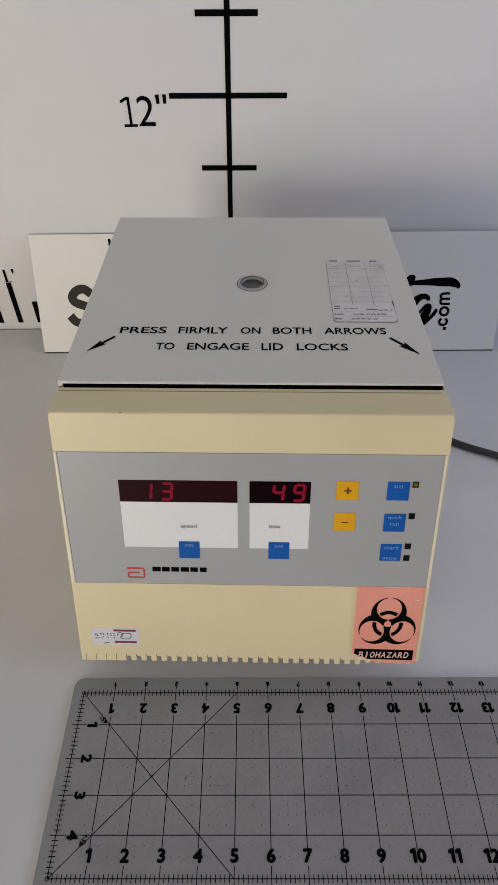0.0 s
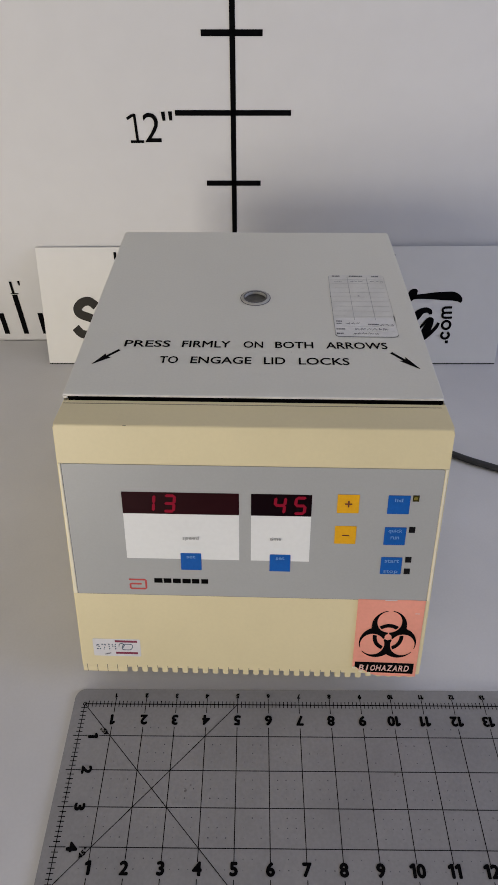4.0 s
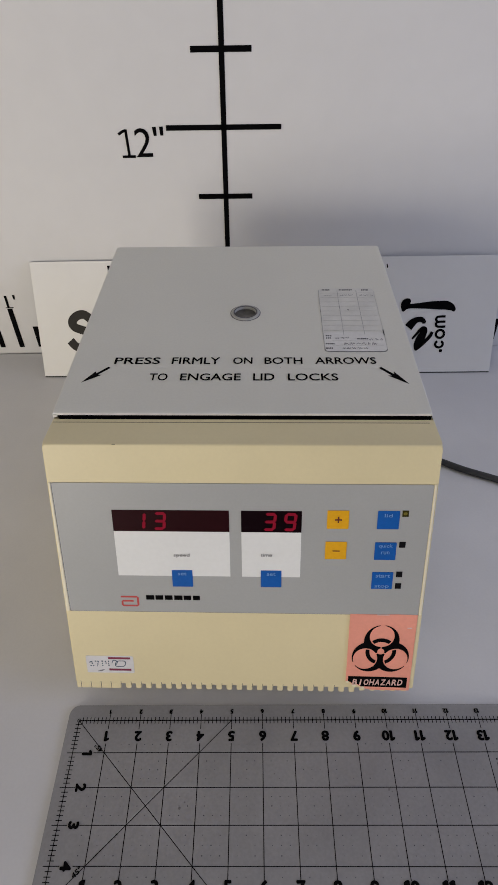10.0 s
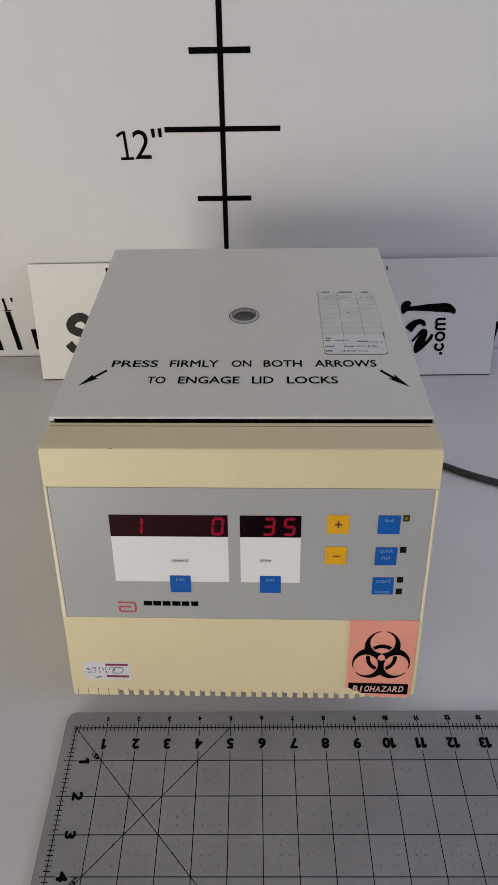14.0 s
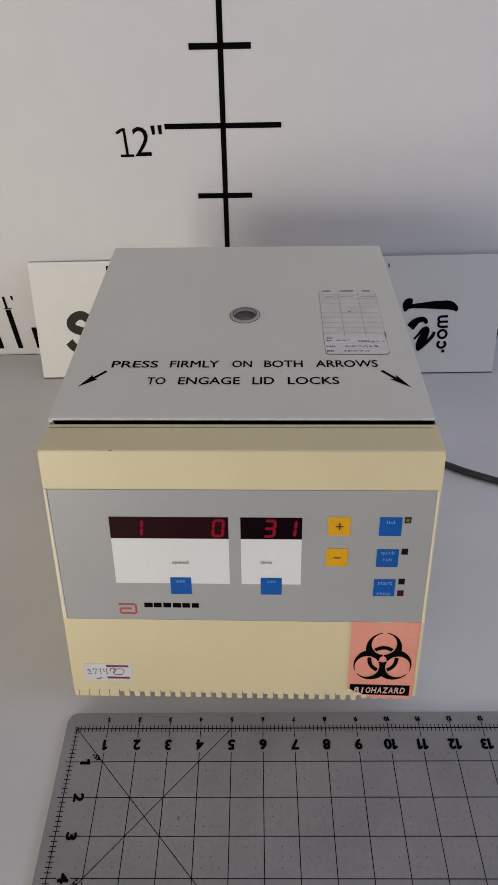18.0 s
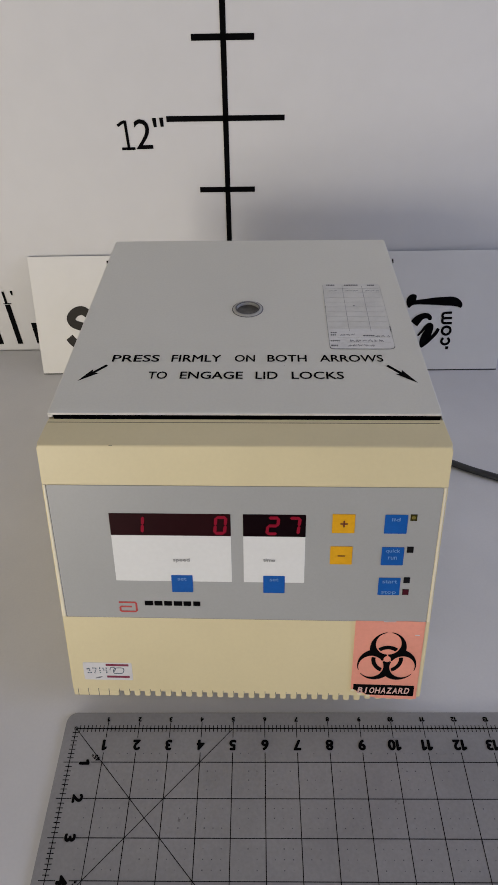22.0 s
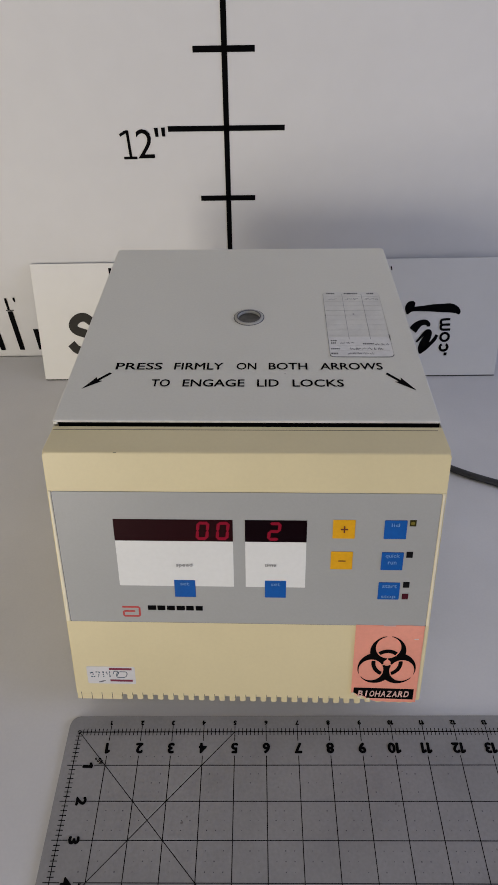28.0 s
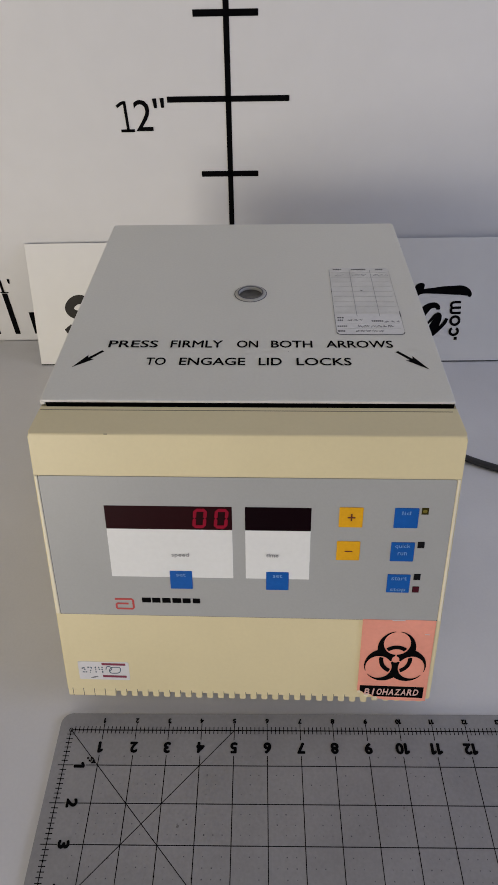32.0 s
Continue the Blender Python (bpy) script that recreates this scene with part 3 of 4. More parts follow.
# control panel
panel = part("control_panel", slab(rounded(-0.1300, 0.1340, 0.1115, 0.2210, 0.0012), -0.0004, 0.0006), M_PANEL, centrifuge, "grey membrane control panel with displays and keys", FRONT)
# The rims' highlight is put into a paler cream than the housing.
for outline in ([(-0.1337, 0.1111), (-0.1303, 0.1111), (-0.1303, 0.2213), (-0.1323, 0.2213)], [(0.1343, 0.1111), (0.1366, 0.1111), (0.1362, 0.2213), (0.1343, 0.2213)]):
    part("bezel_rim", slab(outline, -0.0006, 0.0009, bevel=0.0008), M_RIM, centrifuge, "raised cream rim beside the panel, paled as a highlight", FRONT)
part("panel_edge", boxes((-0.1303, 0.1343, 0.1112, 0.1116, 0.0, 0.0005), (-0.1303, -0.1300, 0.1112, 0.2209, 0.0, 0.0005)), M_INKSHADE, panel)
ZP = 0.0006
DISPLAYS = ((-0.0898, -0.0066), (0.0019, 0.0446))
for x0, x1 in DISPLAYS:
    part("printed_field", boxes((x0, x1, 0.1445, 0.1830, ZP - 0.0002, ZP + 0.0001)), M_WHITE, panel, "white printed field under the display")
    part("display_window", boxes((x0, x1, 0.1827, 0.2000, ZP - 0.0002, ZP + 0.00025)), M_FILTERGLOW if x0 < 0 else M_BLACKRED, panel, "dark red display window")


def key(x0, y0, material, label):
    part("key", slab(rounded(x0, x0 + 0.0152, y0, y0 + 0.0146, 0.0004, 2), ZP - 0.0002, ZP + 0.0004), material, panel, label)


for x0, y0, mt, lb in ((-0.0499, 0.1352, M_BLUE, "blue set key"), (0.0157, 0.1356, M_BLUE, "blue set key"), (0.0624, 0.1862, M_YELLOW, "yellow plus key"), (0.0620, 0.1608, M_YELLOW, "yellow minus key"),
                       (0.0975, 0.1862, M_BLUE, "blue lid key"), (0.0973, 0.1606, M_BLUE, "blue quick run key"), (0.0970, 0.1353, M_BLUE, "blue start and stop key")):
    key(x0, y0, mt, lb)
ZT = ZP + 0.0005
for text, x0, x1, y0, y1, mt in (
    ("speed", -0.0478, -0.0360, 0.1608, 0.1644, M_FAINT), ("time", 0.0156, 0.0238, 0.1622, 0.1650, M_FAINT),
    ("set", -0.0455, -0.0390, 0.1455, 0.1480, M_PALE), ("set", 0.0202, 0.0266, 0.1459, 0.1484, M_PALE),
    ("lid", 0.1022, 0.1078, 0.1960, 0.1986, M_PALE), ("quick", 0.1000, 0.1098, 0.1704, 0.1740, M_PALE), ("run", 0.1020, 0.1080, 0.1655, 0.1679, M_PALE),
    ("start", 0.0996, 0.1100, 0.1455, 0.1482, M_PALE), ("stop", 0.0994, 0.1098, 0.1358, 0.1390, M_PALE),
    ("+", 0.0678, 0.0728, 0.1909, 0.1961, M_BROWN), ("-", 0.0672, 0.0724, 0.1675, 0.1683, M_BROWN)):
    lettering("lettering", text, x0, x1, y0, y1, ZT, mt, panel, bold=0.01)
for y, mt, lb in ((0.1987, M_LAMPOLIVE, "dim yellow indicator lamp"), (0.1734, M_LAMPDARK, "dark indicator lamp"), (0.1481, M_LAMPDARK, "dark indicator lamp"), (0.1379, M_LAMPDARK, "dark red indicator lamp")):
    part("indicator", boxes((0.1144, 0.1188, y - 0.0024, y + 0.0024, ZP - 0.0002, ZP + 0.0003)), mt, panel, lb)
part("indicator_glow", slab(rounded(0.1152, 0.1178, 0.1976, 0.1998, 0.0008, 4), ZP + 0.0002, ZP + 0.0004), M_LAMPYEL, panel, "dim yellow centre of the lid indicator")
red_lamp = part("indicator_glow", boxes((-0.0021, 0.0021, -0.0023, 0.0023, 0.0, 0.0002)), M_LAMPRED, panel, "dim red glow of the stop indicator", pose(0.1167, 0.1379, ZP + 0.0002))
# emblem and maker's name as plain shapes
part("emblem", ribbon([(-0.0900, 0.1252), (-0.0780, 0.1252), (-0.0772, 0.1244), (-0.0772, 0.1178), (-0.0780, 0.1170), (-0.0885, 0.1170), (-0.0892, 0.1178), (-0.0892, 0.1208), (-0.0884, 0.1214), (-0.0806, 0.1214)], 0.0014, ZP, ZP + 0.0002), M_RED, panel, "red outlined emblem")
for k, w in enumerate((0.0062, 0.0058, 0.0058, 0.0062, 0.0056, 0.0052)):
    x = -0.0708 + k * 0.0071
    part("name_bar", boxes((x, x + w, 0.1228, 0.1268, ZP, ZP + 0.0002)), M_INK, panel)

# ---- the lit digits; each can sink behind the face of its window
SEG = {"a": (0, 1, 0), "g": (0, 0, 0), "d": (0, -1, 0), "f": (-1, 0.5, 1), "b": (1, 0.5, 1), "e": (-1, -0.5, 1), "c": (1, -0.5, 1)}
SHOWN = {"0": "abcdef", "1": "bc", "2": "abged", "3": "abgcd", "4": "fgbc", "5": "afgcd", "6": "afgedc", "7": "abc", "8": "abcdefg", "9": "abcdfg"}
DW, DH, DT = 0.0034, 0.0062, 0.0022


def segment(bm, s):
    sx, sy, up = SEG[s]
    cx, cy = sx * DW, sy * DH
    half = (DH / 2 + 0.0001) if up else (DW + 0.0001)
    pts = [(-half, 0), (-half + DT / 2, DT / 2), (half - DT / 2, DT / 2), (half, 0), (half - DT / 2, -DT / 2), (-half + DT / 2, -DT / 2)]
    if up:
        pts = [(-y, x) for x, y in pts]
    bm.faces.new([bm.verts.new((cx + x + 0.10 * (cy + y), cy + y, 0.0004)) for x, y in pts])
    bm.faces.new([bm.verts.new((cx + x + 0.10 * (cy + y), cy + y, 0.0)) for x, y in pts[::-1]])


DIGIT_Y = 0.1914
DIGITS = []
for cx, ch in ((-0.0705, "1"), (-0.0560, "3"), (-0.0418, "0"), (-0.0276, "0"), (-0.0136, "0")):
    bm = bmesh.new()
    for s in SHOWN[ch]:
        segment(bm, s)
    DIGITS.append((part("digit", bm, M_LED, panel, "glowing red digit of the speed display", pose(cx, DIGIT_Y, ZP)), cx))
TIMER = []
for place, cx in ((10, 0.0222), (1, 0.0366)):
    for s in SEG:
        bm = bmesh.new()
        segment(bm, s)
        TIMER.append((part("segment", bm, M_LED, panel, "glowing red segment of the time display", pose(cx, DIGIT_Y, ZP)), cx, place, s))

# ---- biohazard label
bio = part("biohazard_label", slab([(0.0832, 0.0459), (0.0868, 0.0447), (0.0882, 0.0429), (0.0925, 0.0423), (0.0950, 0.0403), (0.0990, 0.0383), (0.1040, 0.0373), (0.1180, 0.0369), (0.1338, 0.0371), (0.1338, 0.1116), (0.1200, 0.1120), (0.1020, 0.1117), (0.0832, 0.1119)], 0.00065, 0.0009), M_PINK, centrifuge, "faded orange biohazard warning label", FRONT)


def biohazard(x, y):
    """Positive inside the three-horned warning sign; its centre is the origin, one unit is a millimetre."""
    r = math.hypot(x, y)
    best = -9.0
    for a in (90, 210, 330):
        c, s = math.cos(radians(a)), math.sin(radians(a))
        best = max(best, 15 - math.hypot(x - 11 * c, y - 11 * s))
    ring = -9.0
    for a in (90, 210, 330):
        c, s = math.cos(radians(a)), math.sin(radians(a))
        hole = math.hypot(x - 15 * c, y - 15 * s)
        along, side = x * c + y * s, abs(y * c - x * s)
        best = min(best, hole - 10.5)
        best = min(best, max(side - 1.8, 20 - along))
        best = min(best, max(side - 0.5, along - 6.5, -along))
        ring = max(ring, min(9.4 - hole, 13.1 - r, r - 9.7))
    return max(min(best, r - 3.0), ring)


bm = stencil(lambda x, y: biohazard(x * 1000, y * 1000), -0.027, 0.027, -0.024, 0.028, 0.0004, 0.0)
for v in bm.verts:
    v.co = (0.1087 + v.co.x * 0.90, 0.0765 + v.co.y * 0.98, 0.00115)
part("warning_sign", bm, M_INK, bio, "black three-horned biohazard sign")
part("banner", slab([(0.0850, 0.0459), (0.0870, 0.0451), (0.0886, 0.0435), (0.0928, 0.0429), (0.0958, 0.0407), (0.1315, 0.0399), (0.1315, 0.0504), (0.0850, 0.0511)], 0.0009, 0.00105), M_INK, bio, "black banner")
for k, ch in enumerate("BIOHAZARD"):
    x = 0.0902 + 0.00445 * k
    w = 0.0006 if ch == "I" else 0.0019
    lettering("lettering", ch, x - w, x + w, 0.0424, 0.0485, 0.0012, M_PALEPINK, bio, bold=0.03, lean=0.12)

# Two white strips paint glints along the glossy label.
for spec in ((0.1035, 0.1125, 0.1112, 0.1118), (0.1272, 0.1306, 0.0992, 0.0997)):
    part("painted_glint", boxes((*spec, 0.0009, 0.00102)), M_PAPER, bio, "white strip painted as a glint on the label")
part("paint_chip", boxes((-0.0848, -0.0826, -0.1630, -0.1625, 0.2339, 0.23418)), M_SEAM, centrifuge, "small dark chip in the paint")

for x, y, w in ((0.0846, 0.0451, 0.0013), (0.0902, 0.0419, 0.0017), (0.0968, 0.0395, 0.0015)):
    part("torn_edge", slab([(x - w, y - w * 0.6), (x + w * 0.4, y - w), (x + w, y + w * 0.2), (x + w * 0.2, y + w * 0.9), (x - w * 0.8, y + w * 0.5)], 0.0004, 0.00125), M_RIM, bio, "pale torn paper at the label's corner")

# ---- inventory sticker
STICK = FRONT @ pose(-0.0004, 0.0009, 0)
stk = part("inventory_sticker", slab(rounded(-0.1237, -0.0856, 0.0487, 0.0660, 0.0012), 0.0, 0.00015), M_PAPER, centrifuge, "small white sticker with maroon stripes and handwriting", STICK)
part("stripe", boxes((-0.1058, -0.0880, 0.0628, 0.0648, 0.00015, 0.00025)), M_MAROON, stk)
part("stripe", boxes((-0.1058, -0.0880, 0.0511, 0.0531, 0.00015, 0.00025)), M_MAROON, stk)
# the number 2714 in rubbed, broken pen strokes
PEN = {
    "2": [[(-0.1212, 0.0592), (-0.1200, 0.0600), (-0.1189, 0.0596)], [(-0.1187, 0.0588), (-0.1192, 0.0578)], [(-0.1208, 0.0560), (-0.1194, 0.0558)], [(-0.1186, 0.0558), (-0.1176, 0.0560)]],
    "7": [[(-0.1168, 0.0604), (-0.1156, 0.0606)], [(-0.1149, 0.0606), (-0.1138, 0.0604), (-0.1140, 0.0593)], [(-0.1144, 0.0580), (-0.1148, 0.0570)], [(-0.1150, 0.0560), (-0.1152, 0.0554)]],
    "1": [[(-0.1109, 0.0612), (-0.1108, 0.0596)], [(-0.1108, 0.0586), (-0.1108, 0.0578)], [(-0.1107, 0.0566), (-0.1107, 0.0556)]],
    "4": [[(-0.1082, 0.0610), (-0.1083, 0.0600)], [(-0.1083, 0.0590), (-0.1074, 0.0585)], [(-0.1057, 0.0612), (-0.1057, 0.0600)], [(-0.1064, 0.0586), (-0.1055, 0.0586)], [(-0.1057, 0.0572), (-0.1057, 0.0556)]],
}
for digit, strokes in PEN.items():
    bm = bmesh.new()
    for stroke in strokes:
        ribbon(stroke, 0.0009, 0.00015, 0.0003, bm)
    part("handwritten_digit", bm, M_PEN, stk, "handwritten digit in broken pen strokes")
part("scribble", ribbon([(-0.0962 + 0.0041 * math.cos(a) + 0.0010 * math.sin(a), 0.0582 + 0.0033 * math.sin(a) + 0.0004 * math.sin(3 * a)) for a in (k * math.pi / 12 for k in range(25))], 0.0006, 0.00015, 0.0003), M_PEN, stk, "handwritten loop")
part("scribble", ribbon(smooth([(-0.1030, 0.0586), (-0.1022, 0.0612), (-0.1002, 0.0616), (-0.0985, 0.0600), (-0.1000, 0.0572)]), 0.0006, 0.00015, 0.0003), M_PEN, stk)
part("scribble", ribbon([(-0.1150, 0.0503), (-0.1120, 0.0512), (-0.1096, 0.0519)], [0.0006, 0.0012, 0.0007], 0.00015, 0.0003), M_SCRIPT, stk)

# ---- lid
HOLE = (0.0006, 0.0009)


def pierced(outline, hole, z0, z1, bevel):
    """A plate with one round hole through it."""
    bm = bmesh.new()
    loops = []
    for ring in (outline, hole):
        lo, hi = [bm.verts.new((x, y, z0)) for x, y in ring], [bm.verts.new((x, y, z1)) for x, y in ring]
        n = len(ring)
        for i in range(n):
            bm.faces.new((lo[i], lo[(i + 1) % n], hi[(i + 1) % n], hi[i]))
        loops.append((lo, hi))
    rim = []
    for level in (0, 1):
        edges = [bm.edges.get((ring[level][i], ring[level][(i + 1) % len(ring[level])])) for ring in loops for i in range(len(ring[level]))]
        bmesh.ops.triangle_fill(bm, edges=edges, use_beauty=True, normal=(0, 0, 1))
        rim = edges[:len(outline)]
    bmesh.ops.bevel(bm, geom=rim, offset=bevel, segments=3, affect="EDGES", profile=0.5)
    bmesh.ops.recalc_face_normals(bm, faces=bm.faces)
    return bm


lid = part("lid", pierced(rounded(-0.1330, 0.1345, -0.1328, 0.1315, 0.003), arc(*HOLE, 0.0112, 0, 351, 39), LID_Z - 0.0019, LID_Z, 0.0008), M_LID, centrifuge, "light grey painted flat lid, closed")
# The front edge's highlight is put into its paler colour.
part("lid_edge", boxes((-0.1326, 0.1352, -0.13335, -0.1323, LID_Z - 0.0018, LID_Z - 0.0002), (-0.1330, -0.1300, -0.13335, -0.1323, 0.2327, LID_Z - 0.0006), bevel=0.0002), M_LIDEDGE, lid)
# Near-black strips fill the gap below the lid, in place of its shade.
gap_strips = [part("gap_strip", boxes((x0, x1, y0, y1, 0.2305, LID_Z - 0.0019)), M_GAPBLACK, lid, "black strip painted as the shaded gap under the lid")
           for x0, x1, y0, y1 in ((-0.1295, 0.1340, -0.1330, -0.1240), (-0.1295, 0.1340, 0.1190, 0.1290), (-0.1295, -0.1195, -0.1240, 0.1190), (0.1240, 0.1340, -0.1240, 0.1190))]
for ob in (lid, *gap_strips):
    for v in ob.data.vertices:
        if abs(v.co.x) > 0.1:
            v.co.x -= 0.0135 * (v.co.y + 0.133)
            if v.co.x > 0:
                v.co.x += 0.0010
ZD = LID_Z + 0.00015
WORDS_ABOVE = (("PRESS", -0.1000, -0.0640), ("FIRMLY", -0.0548, -0.0171), ("ON", -0.0069, 0.0083), ("BOTH", 0.0177, 0.0472), ("ARROWS", 0.0570, 0.1042))
WORDS_BELOW = (("TO", -0.0696, -0.0556), ("ENGAGE", -0.0461, -0.0001), ("LID", 0.0092, 0.0253), ("LOCKS", 0.0354, 0.0732))
for text, x0, x1 in WORDS_ABOVE:
    lettering("lettering", text, x0, x1, -0.0743, -0.0655, ZD, M_INK, lid, bold=0.013)
for text, x0, x1 in WORDS_BELOW:
    lettering("lettering", text, x0, x1, -0.0953, -0.0865, ZD, M_INK, lid, bold=0.013)
for a, b in (((-0.1025, -0.0785), (-0.1205, -0.0980)), ((0.1060, -0.0788), (0.1250, -0.0995))):
    d = Vector((b[0] - a[0], b[1] - a[1]))
    mid = (a[0] + d.x * 0.48, a[1] + d.y * 0.48)
    bm = ribbon([a, mid], 0.0023, LID_Z, ZD)
    nrm = Vector((-d.y, d.x)).normalized() * 0.0036
    bm.faces.new([bm.verts.new((p[0], p[1], ZD)) for p in ((mid[0] - d.x * 0.10 + nrm.x, mid[1] - d.y * 0.10 + nrm.y), (mid[0], mid[1]), (mid[0] - d.x * 0.10 - nrm.x, mid[1] - d.y * 0.10 - nrm.y), b)])
    part("arrow", bm, M_INK, lid, "black printed arrow")
bm = bmesh.new()
prof = [(0.0095, -0.0040), (0.0095, 0.0006), (0.0100, 0.0012), (0.0116, 0.0012), (0.0124, 0.0005), (0.0124, 0.0)]
ring = [[bm.verts.new((r * math.cos(2 * math.pi * k / 48), r * math.sin(2 * math.pi * k / 48), z)) for k in range(48)] for r, z in prof]
for a, b in zip(ring, ring[1:]):
    for k in range(48):
        bm.faces.new((a[k], a[(k + 1) % 48], b[(k + 1) % 48], b[k])).smooth = True
bmesh.ops.recalc_face_normals(bm, faces=bm.faces)
part("bushing", bm, M_BUSH, lid, "pale bushing round the sight hole", pose(*HOLE, LID_Z))
part("sight_glass", lathe([(0.0094, 0.0), (0.0094, 0.0006)]), M_WELL, lid, "dark scratched sight glass", pose(*HOLE, LID_Z - 0.0022))

part("chip", slab([(-0.0079, -0.0048), (-0.0066, -0.0064), (-0.0048, -0.0070), (-0.0052, -0.0056), (-0.0068, -0.0040)], 0.0, 0.0003), M_GAPBLACK, lid, "dark chip in the sight glass", pose(*HOLE, LID_Z - 0.0016))
bm = ribbon(arc(*HOLE, 0.0127, 0, 360, 48), 0.0008, LID_Z, LID_Z + 0.0002)
part("bushing_joint", bm, M_INKSHADE, lid, "dark joint round the bushing")
part("bushing_rim", ribbon(arc(*HOLE, 0.0098, 0, 360, 48), 0.0008, LID_Z + 0.0009, LID_Z + 0.0014), M_INKSHADE, lid, "dark inner rim of the bushing")
part("speck", boxes((0.0298, 0.0304, -0.0794, -0.0789, LID_Z, LID_Z + 0.00008)), M_INKSHADE, lid)

# ---- inspection label on the lid
lab = part("inspection_label", slab(rounded(0.0655, 0.1155, -0.0575, 0.0430, 0.004), LID_Z, LID_Z + 0.00012), M_TAPE, centrifuge, "worn white inspection label with ruled columns and handwriting")
part("card", slab(rounded(0.0660, 0.1150, -0.0570, -0.0300, 0.0035), LID_Z + 0.0001, LID_Z + 0.00016), M_LABEL, lab, "white lower half of the label")
ZI = LID_Z + 0.00026
for x in (0.0826, 0.0997):
    part("rule", boxes((x - 0.00018, x + 0.00018, -0.033, 0.039, ZI - 0.0001, ZI)), M_FAINT, lab)
for k in range(9):
    y = 0.0345 - k * 0.0077
    part("rule", boxes((0.0670, 0.1135, y - 0.0001, y + 0.0001, ZI - 0.0001, ZI)), M_RULE, lab)
for y in (-0.0425, -0.0495):
    part("rule", boxes((0.0720, 0.1130, y - 0.0001, y + 0.0001, ZI - 0.0001, ZI)), M_RULE, lab)
part("label_border_and_shadow", ribbon([(0.0658, 0.0400), (0.0656, -0.0300), (0.0657, -0.0545)], 0.0004, ZI - 0.0001, ZI), M_FAINT, lab)
part("label_border_and_shadow", ribbon([(0.1153, -0.0540), (0.1155, -0.0300), (0.1154, 0.0380)], 0.0003, ZI - 0.0001, ZI), M_RULE, lab)
# The curled lower edge's shadow is drawn as a dark grey stroke.
part("label_border_and_shadow", ribbon(smooth([(0.0657, -0.0545), (0.0675, -0.0572), (0.0760, -0.0576), (0.1040, -0.0578), (0.1130, -0.0574), (0.1153, -0.0545)]), 0.0006, ZI - 0.0001, ZI), M_INKSHADE, lab)
part("speck", boxes((0.0890, 0.0904, 0.0048, 0.0060, ZI - 0.0001, ZI)), M_INKSHADE, lab)
part("speck", boxes((0.0652, 0.0660, 0.0030, 0.0044, ZI - 0.0001, ZI)), M_INKSHADE, lab)
rng = random.Random(4)
for x0, x1, y, h in ((0.0690, 0.0760, 0.0402, 0.0020), (0.0845, 0.0967, 0.0401, 0.0020), (0.1047, 0.1106, 0.0399, 0.0020),
                     (0.0676, 0.0710, -0.0351, 0.0016), (0.0675, 0.0716, -0.0385, 0.0016), (0.0928, 0.1008, -0.0397, 0.0018), (0.0669, 0.0735, -0.0467, 0.0016), (0.0668, 0.0720, -0.0531, 0.0020)):
    x = x0
    while x < x1:
        n = rng.uniform(0.0008, 0.0014)
        part("printed_bar", boxes((x, x + n, y - h / 2 * rng.uniform(0.7, 1), y + h / 2, ZI - 0.0001, ZI + 0.00002)), M_INKSHADE, lab)
        x += n + 0.0004
for x0, x1, y, h in ((0.0700, 0.0775, 0.0307, 0.0036), (0.0850, 0.0953, 0.0306, 0.0036), (0.1020, 0.1132, 0.0304, 0.0036), (0.0750, 0.0847, -0.0380, 0.0044), (0.1022, 0.1119, -0.0405, 0.0040), (0.0815, 0.1069, -0.0468, 0.0050), (0.0802, 0.0980, -0.0530, 0.0040)):
    x = x0
    while x < x1:
        n = rng.uniform(0.0022, 0.0042)
        stroke = [(x + n * k / 5 + rng.uniform(-0.0003, 0.0003), y + h / 2 * rng.uniform(-0.1, 0.75) * (1 if k % 2 else -1)) for k in range(6)]
        part("written_bar", ribbon(smooth(stroke, 4), rng.uniform(0.00026, 0.0004), ZI - 0.0001, ZI + 0.00005), M_FAINT if y > 0 else M_SCRIPT, lab)
        x += n + rng.uniform(0.0006, 0.0013)
part("scuff", boxes((0.1150, 0.1157, -0.0345, -0.0262, ZI - 0.0001, ZI)), M_INKSHADE, lab)

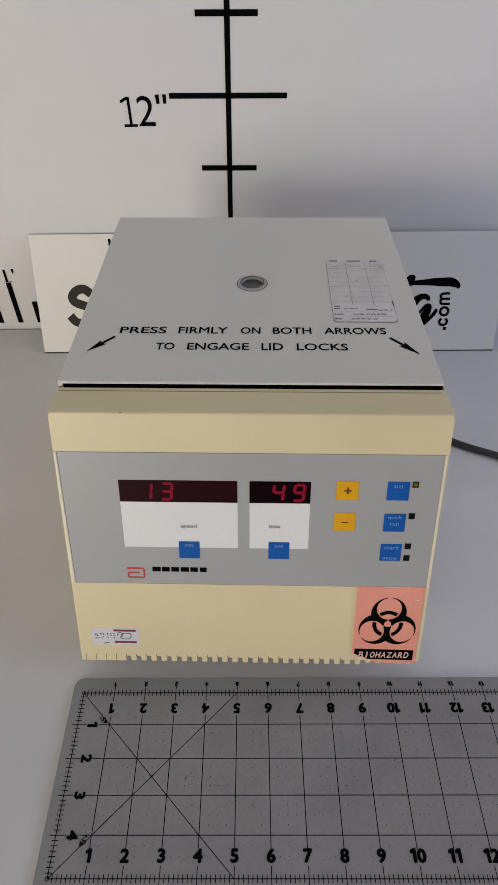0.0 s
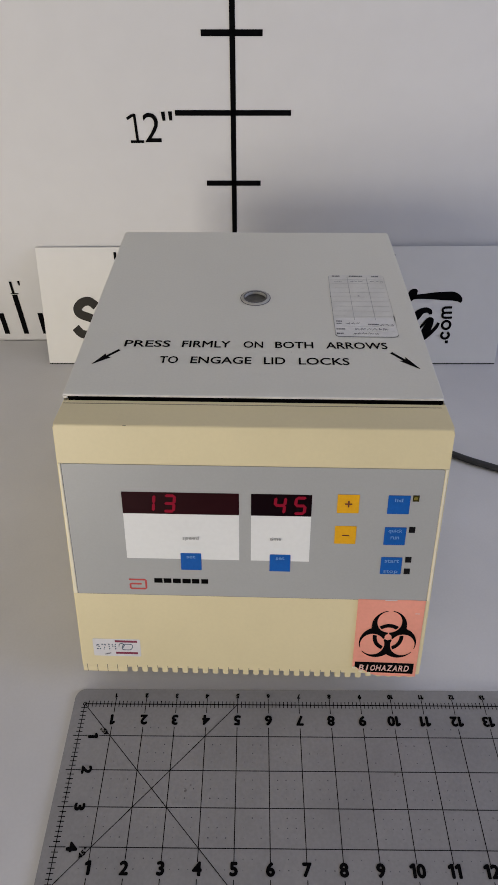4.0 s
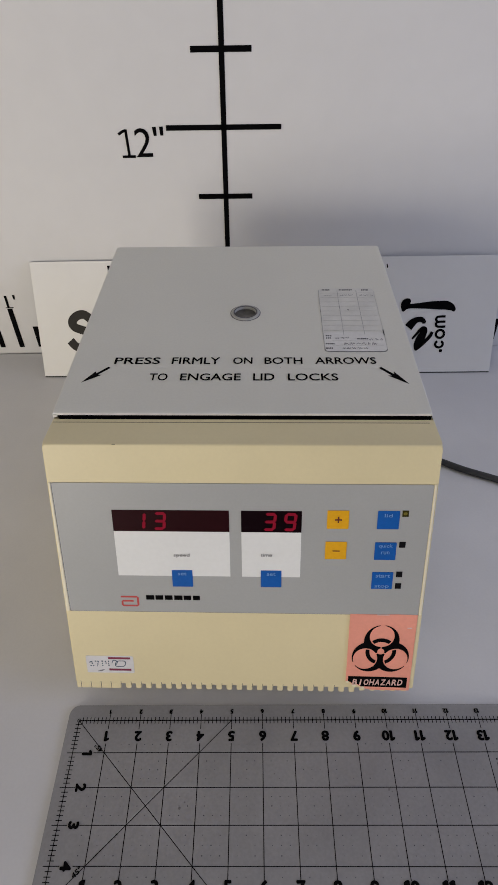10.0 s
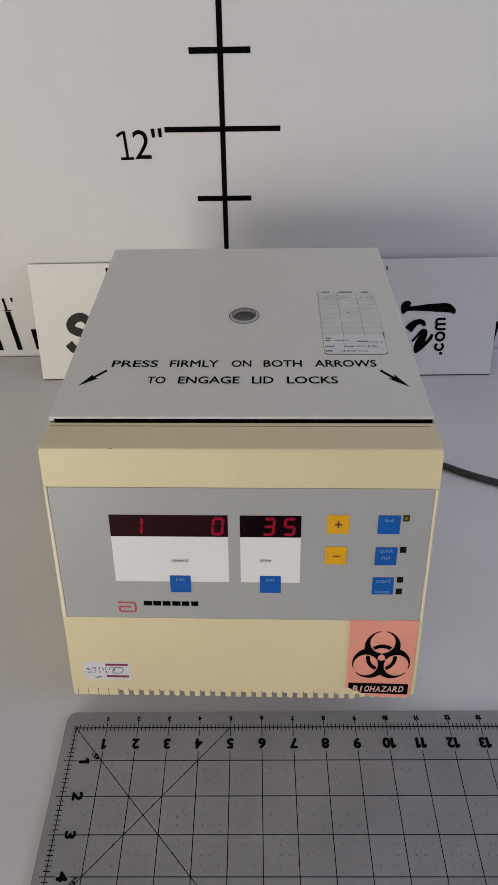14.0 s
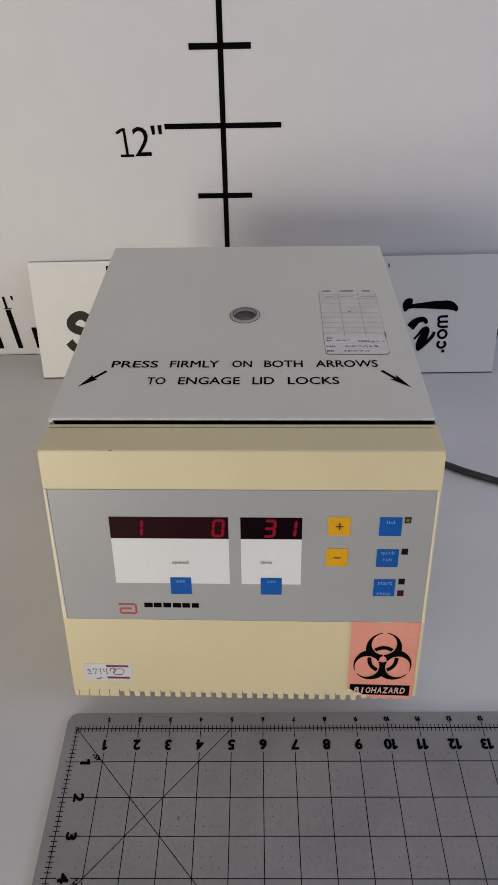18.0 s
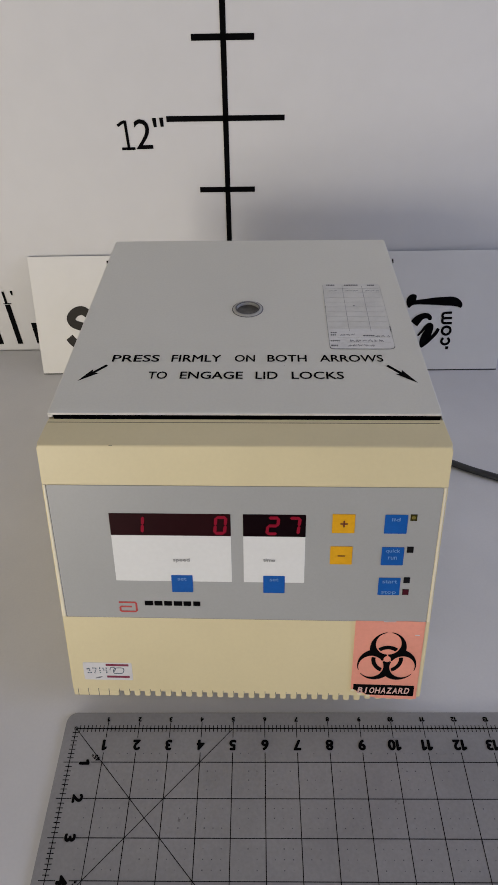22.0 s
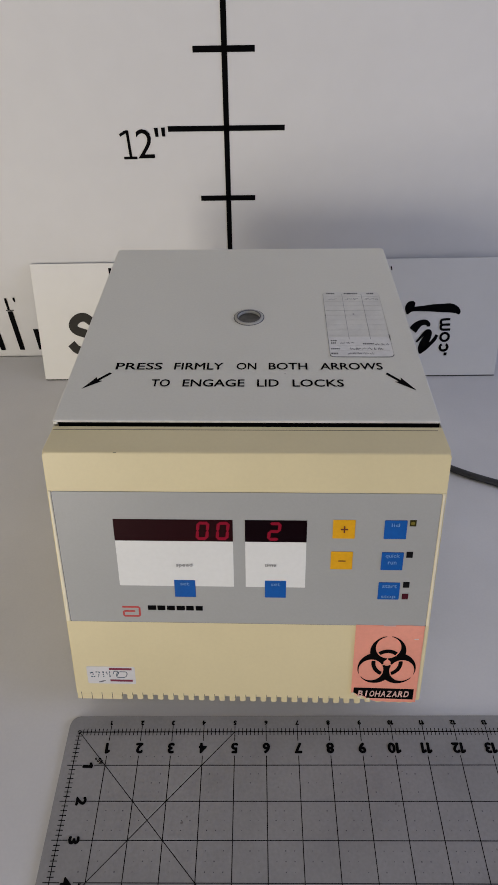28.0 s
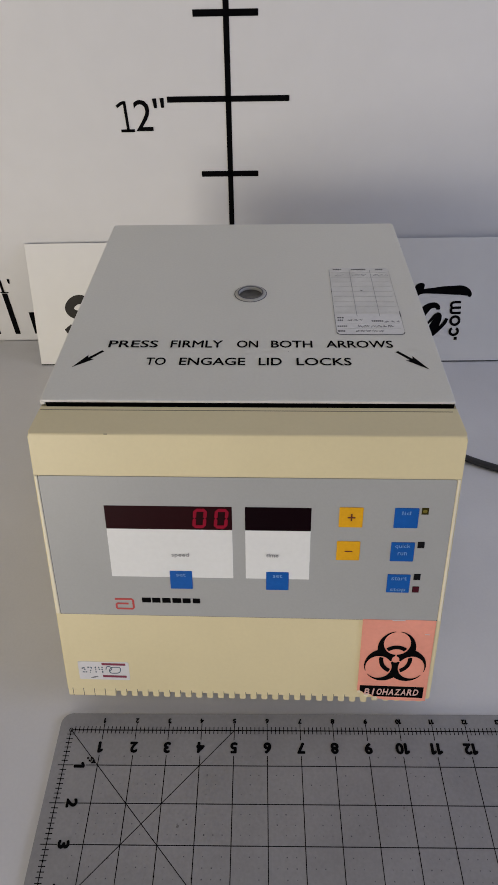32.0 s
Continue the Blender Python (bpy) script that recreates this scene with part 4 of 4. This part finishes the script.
# ---------------------------------------------------------------- mains cable
cable = part("power_cable", tube(smooth([(0.22, 0.388, 0.060), (0.235, 0.415, 0.045), (0.27, 0.405, 0.018), (0.315, 0.336, 0.0045), (0.379, 0.291, 0.0040), (0.425, 0.2675, 0.0040), (0.52, 0.224, 0.0040), (0.68, 0.195, 0.0040), (0.9, 0.21, 0.0040)], 8), 0.0039), M_CABLE)
tagged(cable, "dark grey mains cable lying on the table beside the centrifuge", "cable")


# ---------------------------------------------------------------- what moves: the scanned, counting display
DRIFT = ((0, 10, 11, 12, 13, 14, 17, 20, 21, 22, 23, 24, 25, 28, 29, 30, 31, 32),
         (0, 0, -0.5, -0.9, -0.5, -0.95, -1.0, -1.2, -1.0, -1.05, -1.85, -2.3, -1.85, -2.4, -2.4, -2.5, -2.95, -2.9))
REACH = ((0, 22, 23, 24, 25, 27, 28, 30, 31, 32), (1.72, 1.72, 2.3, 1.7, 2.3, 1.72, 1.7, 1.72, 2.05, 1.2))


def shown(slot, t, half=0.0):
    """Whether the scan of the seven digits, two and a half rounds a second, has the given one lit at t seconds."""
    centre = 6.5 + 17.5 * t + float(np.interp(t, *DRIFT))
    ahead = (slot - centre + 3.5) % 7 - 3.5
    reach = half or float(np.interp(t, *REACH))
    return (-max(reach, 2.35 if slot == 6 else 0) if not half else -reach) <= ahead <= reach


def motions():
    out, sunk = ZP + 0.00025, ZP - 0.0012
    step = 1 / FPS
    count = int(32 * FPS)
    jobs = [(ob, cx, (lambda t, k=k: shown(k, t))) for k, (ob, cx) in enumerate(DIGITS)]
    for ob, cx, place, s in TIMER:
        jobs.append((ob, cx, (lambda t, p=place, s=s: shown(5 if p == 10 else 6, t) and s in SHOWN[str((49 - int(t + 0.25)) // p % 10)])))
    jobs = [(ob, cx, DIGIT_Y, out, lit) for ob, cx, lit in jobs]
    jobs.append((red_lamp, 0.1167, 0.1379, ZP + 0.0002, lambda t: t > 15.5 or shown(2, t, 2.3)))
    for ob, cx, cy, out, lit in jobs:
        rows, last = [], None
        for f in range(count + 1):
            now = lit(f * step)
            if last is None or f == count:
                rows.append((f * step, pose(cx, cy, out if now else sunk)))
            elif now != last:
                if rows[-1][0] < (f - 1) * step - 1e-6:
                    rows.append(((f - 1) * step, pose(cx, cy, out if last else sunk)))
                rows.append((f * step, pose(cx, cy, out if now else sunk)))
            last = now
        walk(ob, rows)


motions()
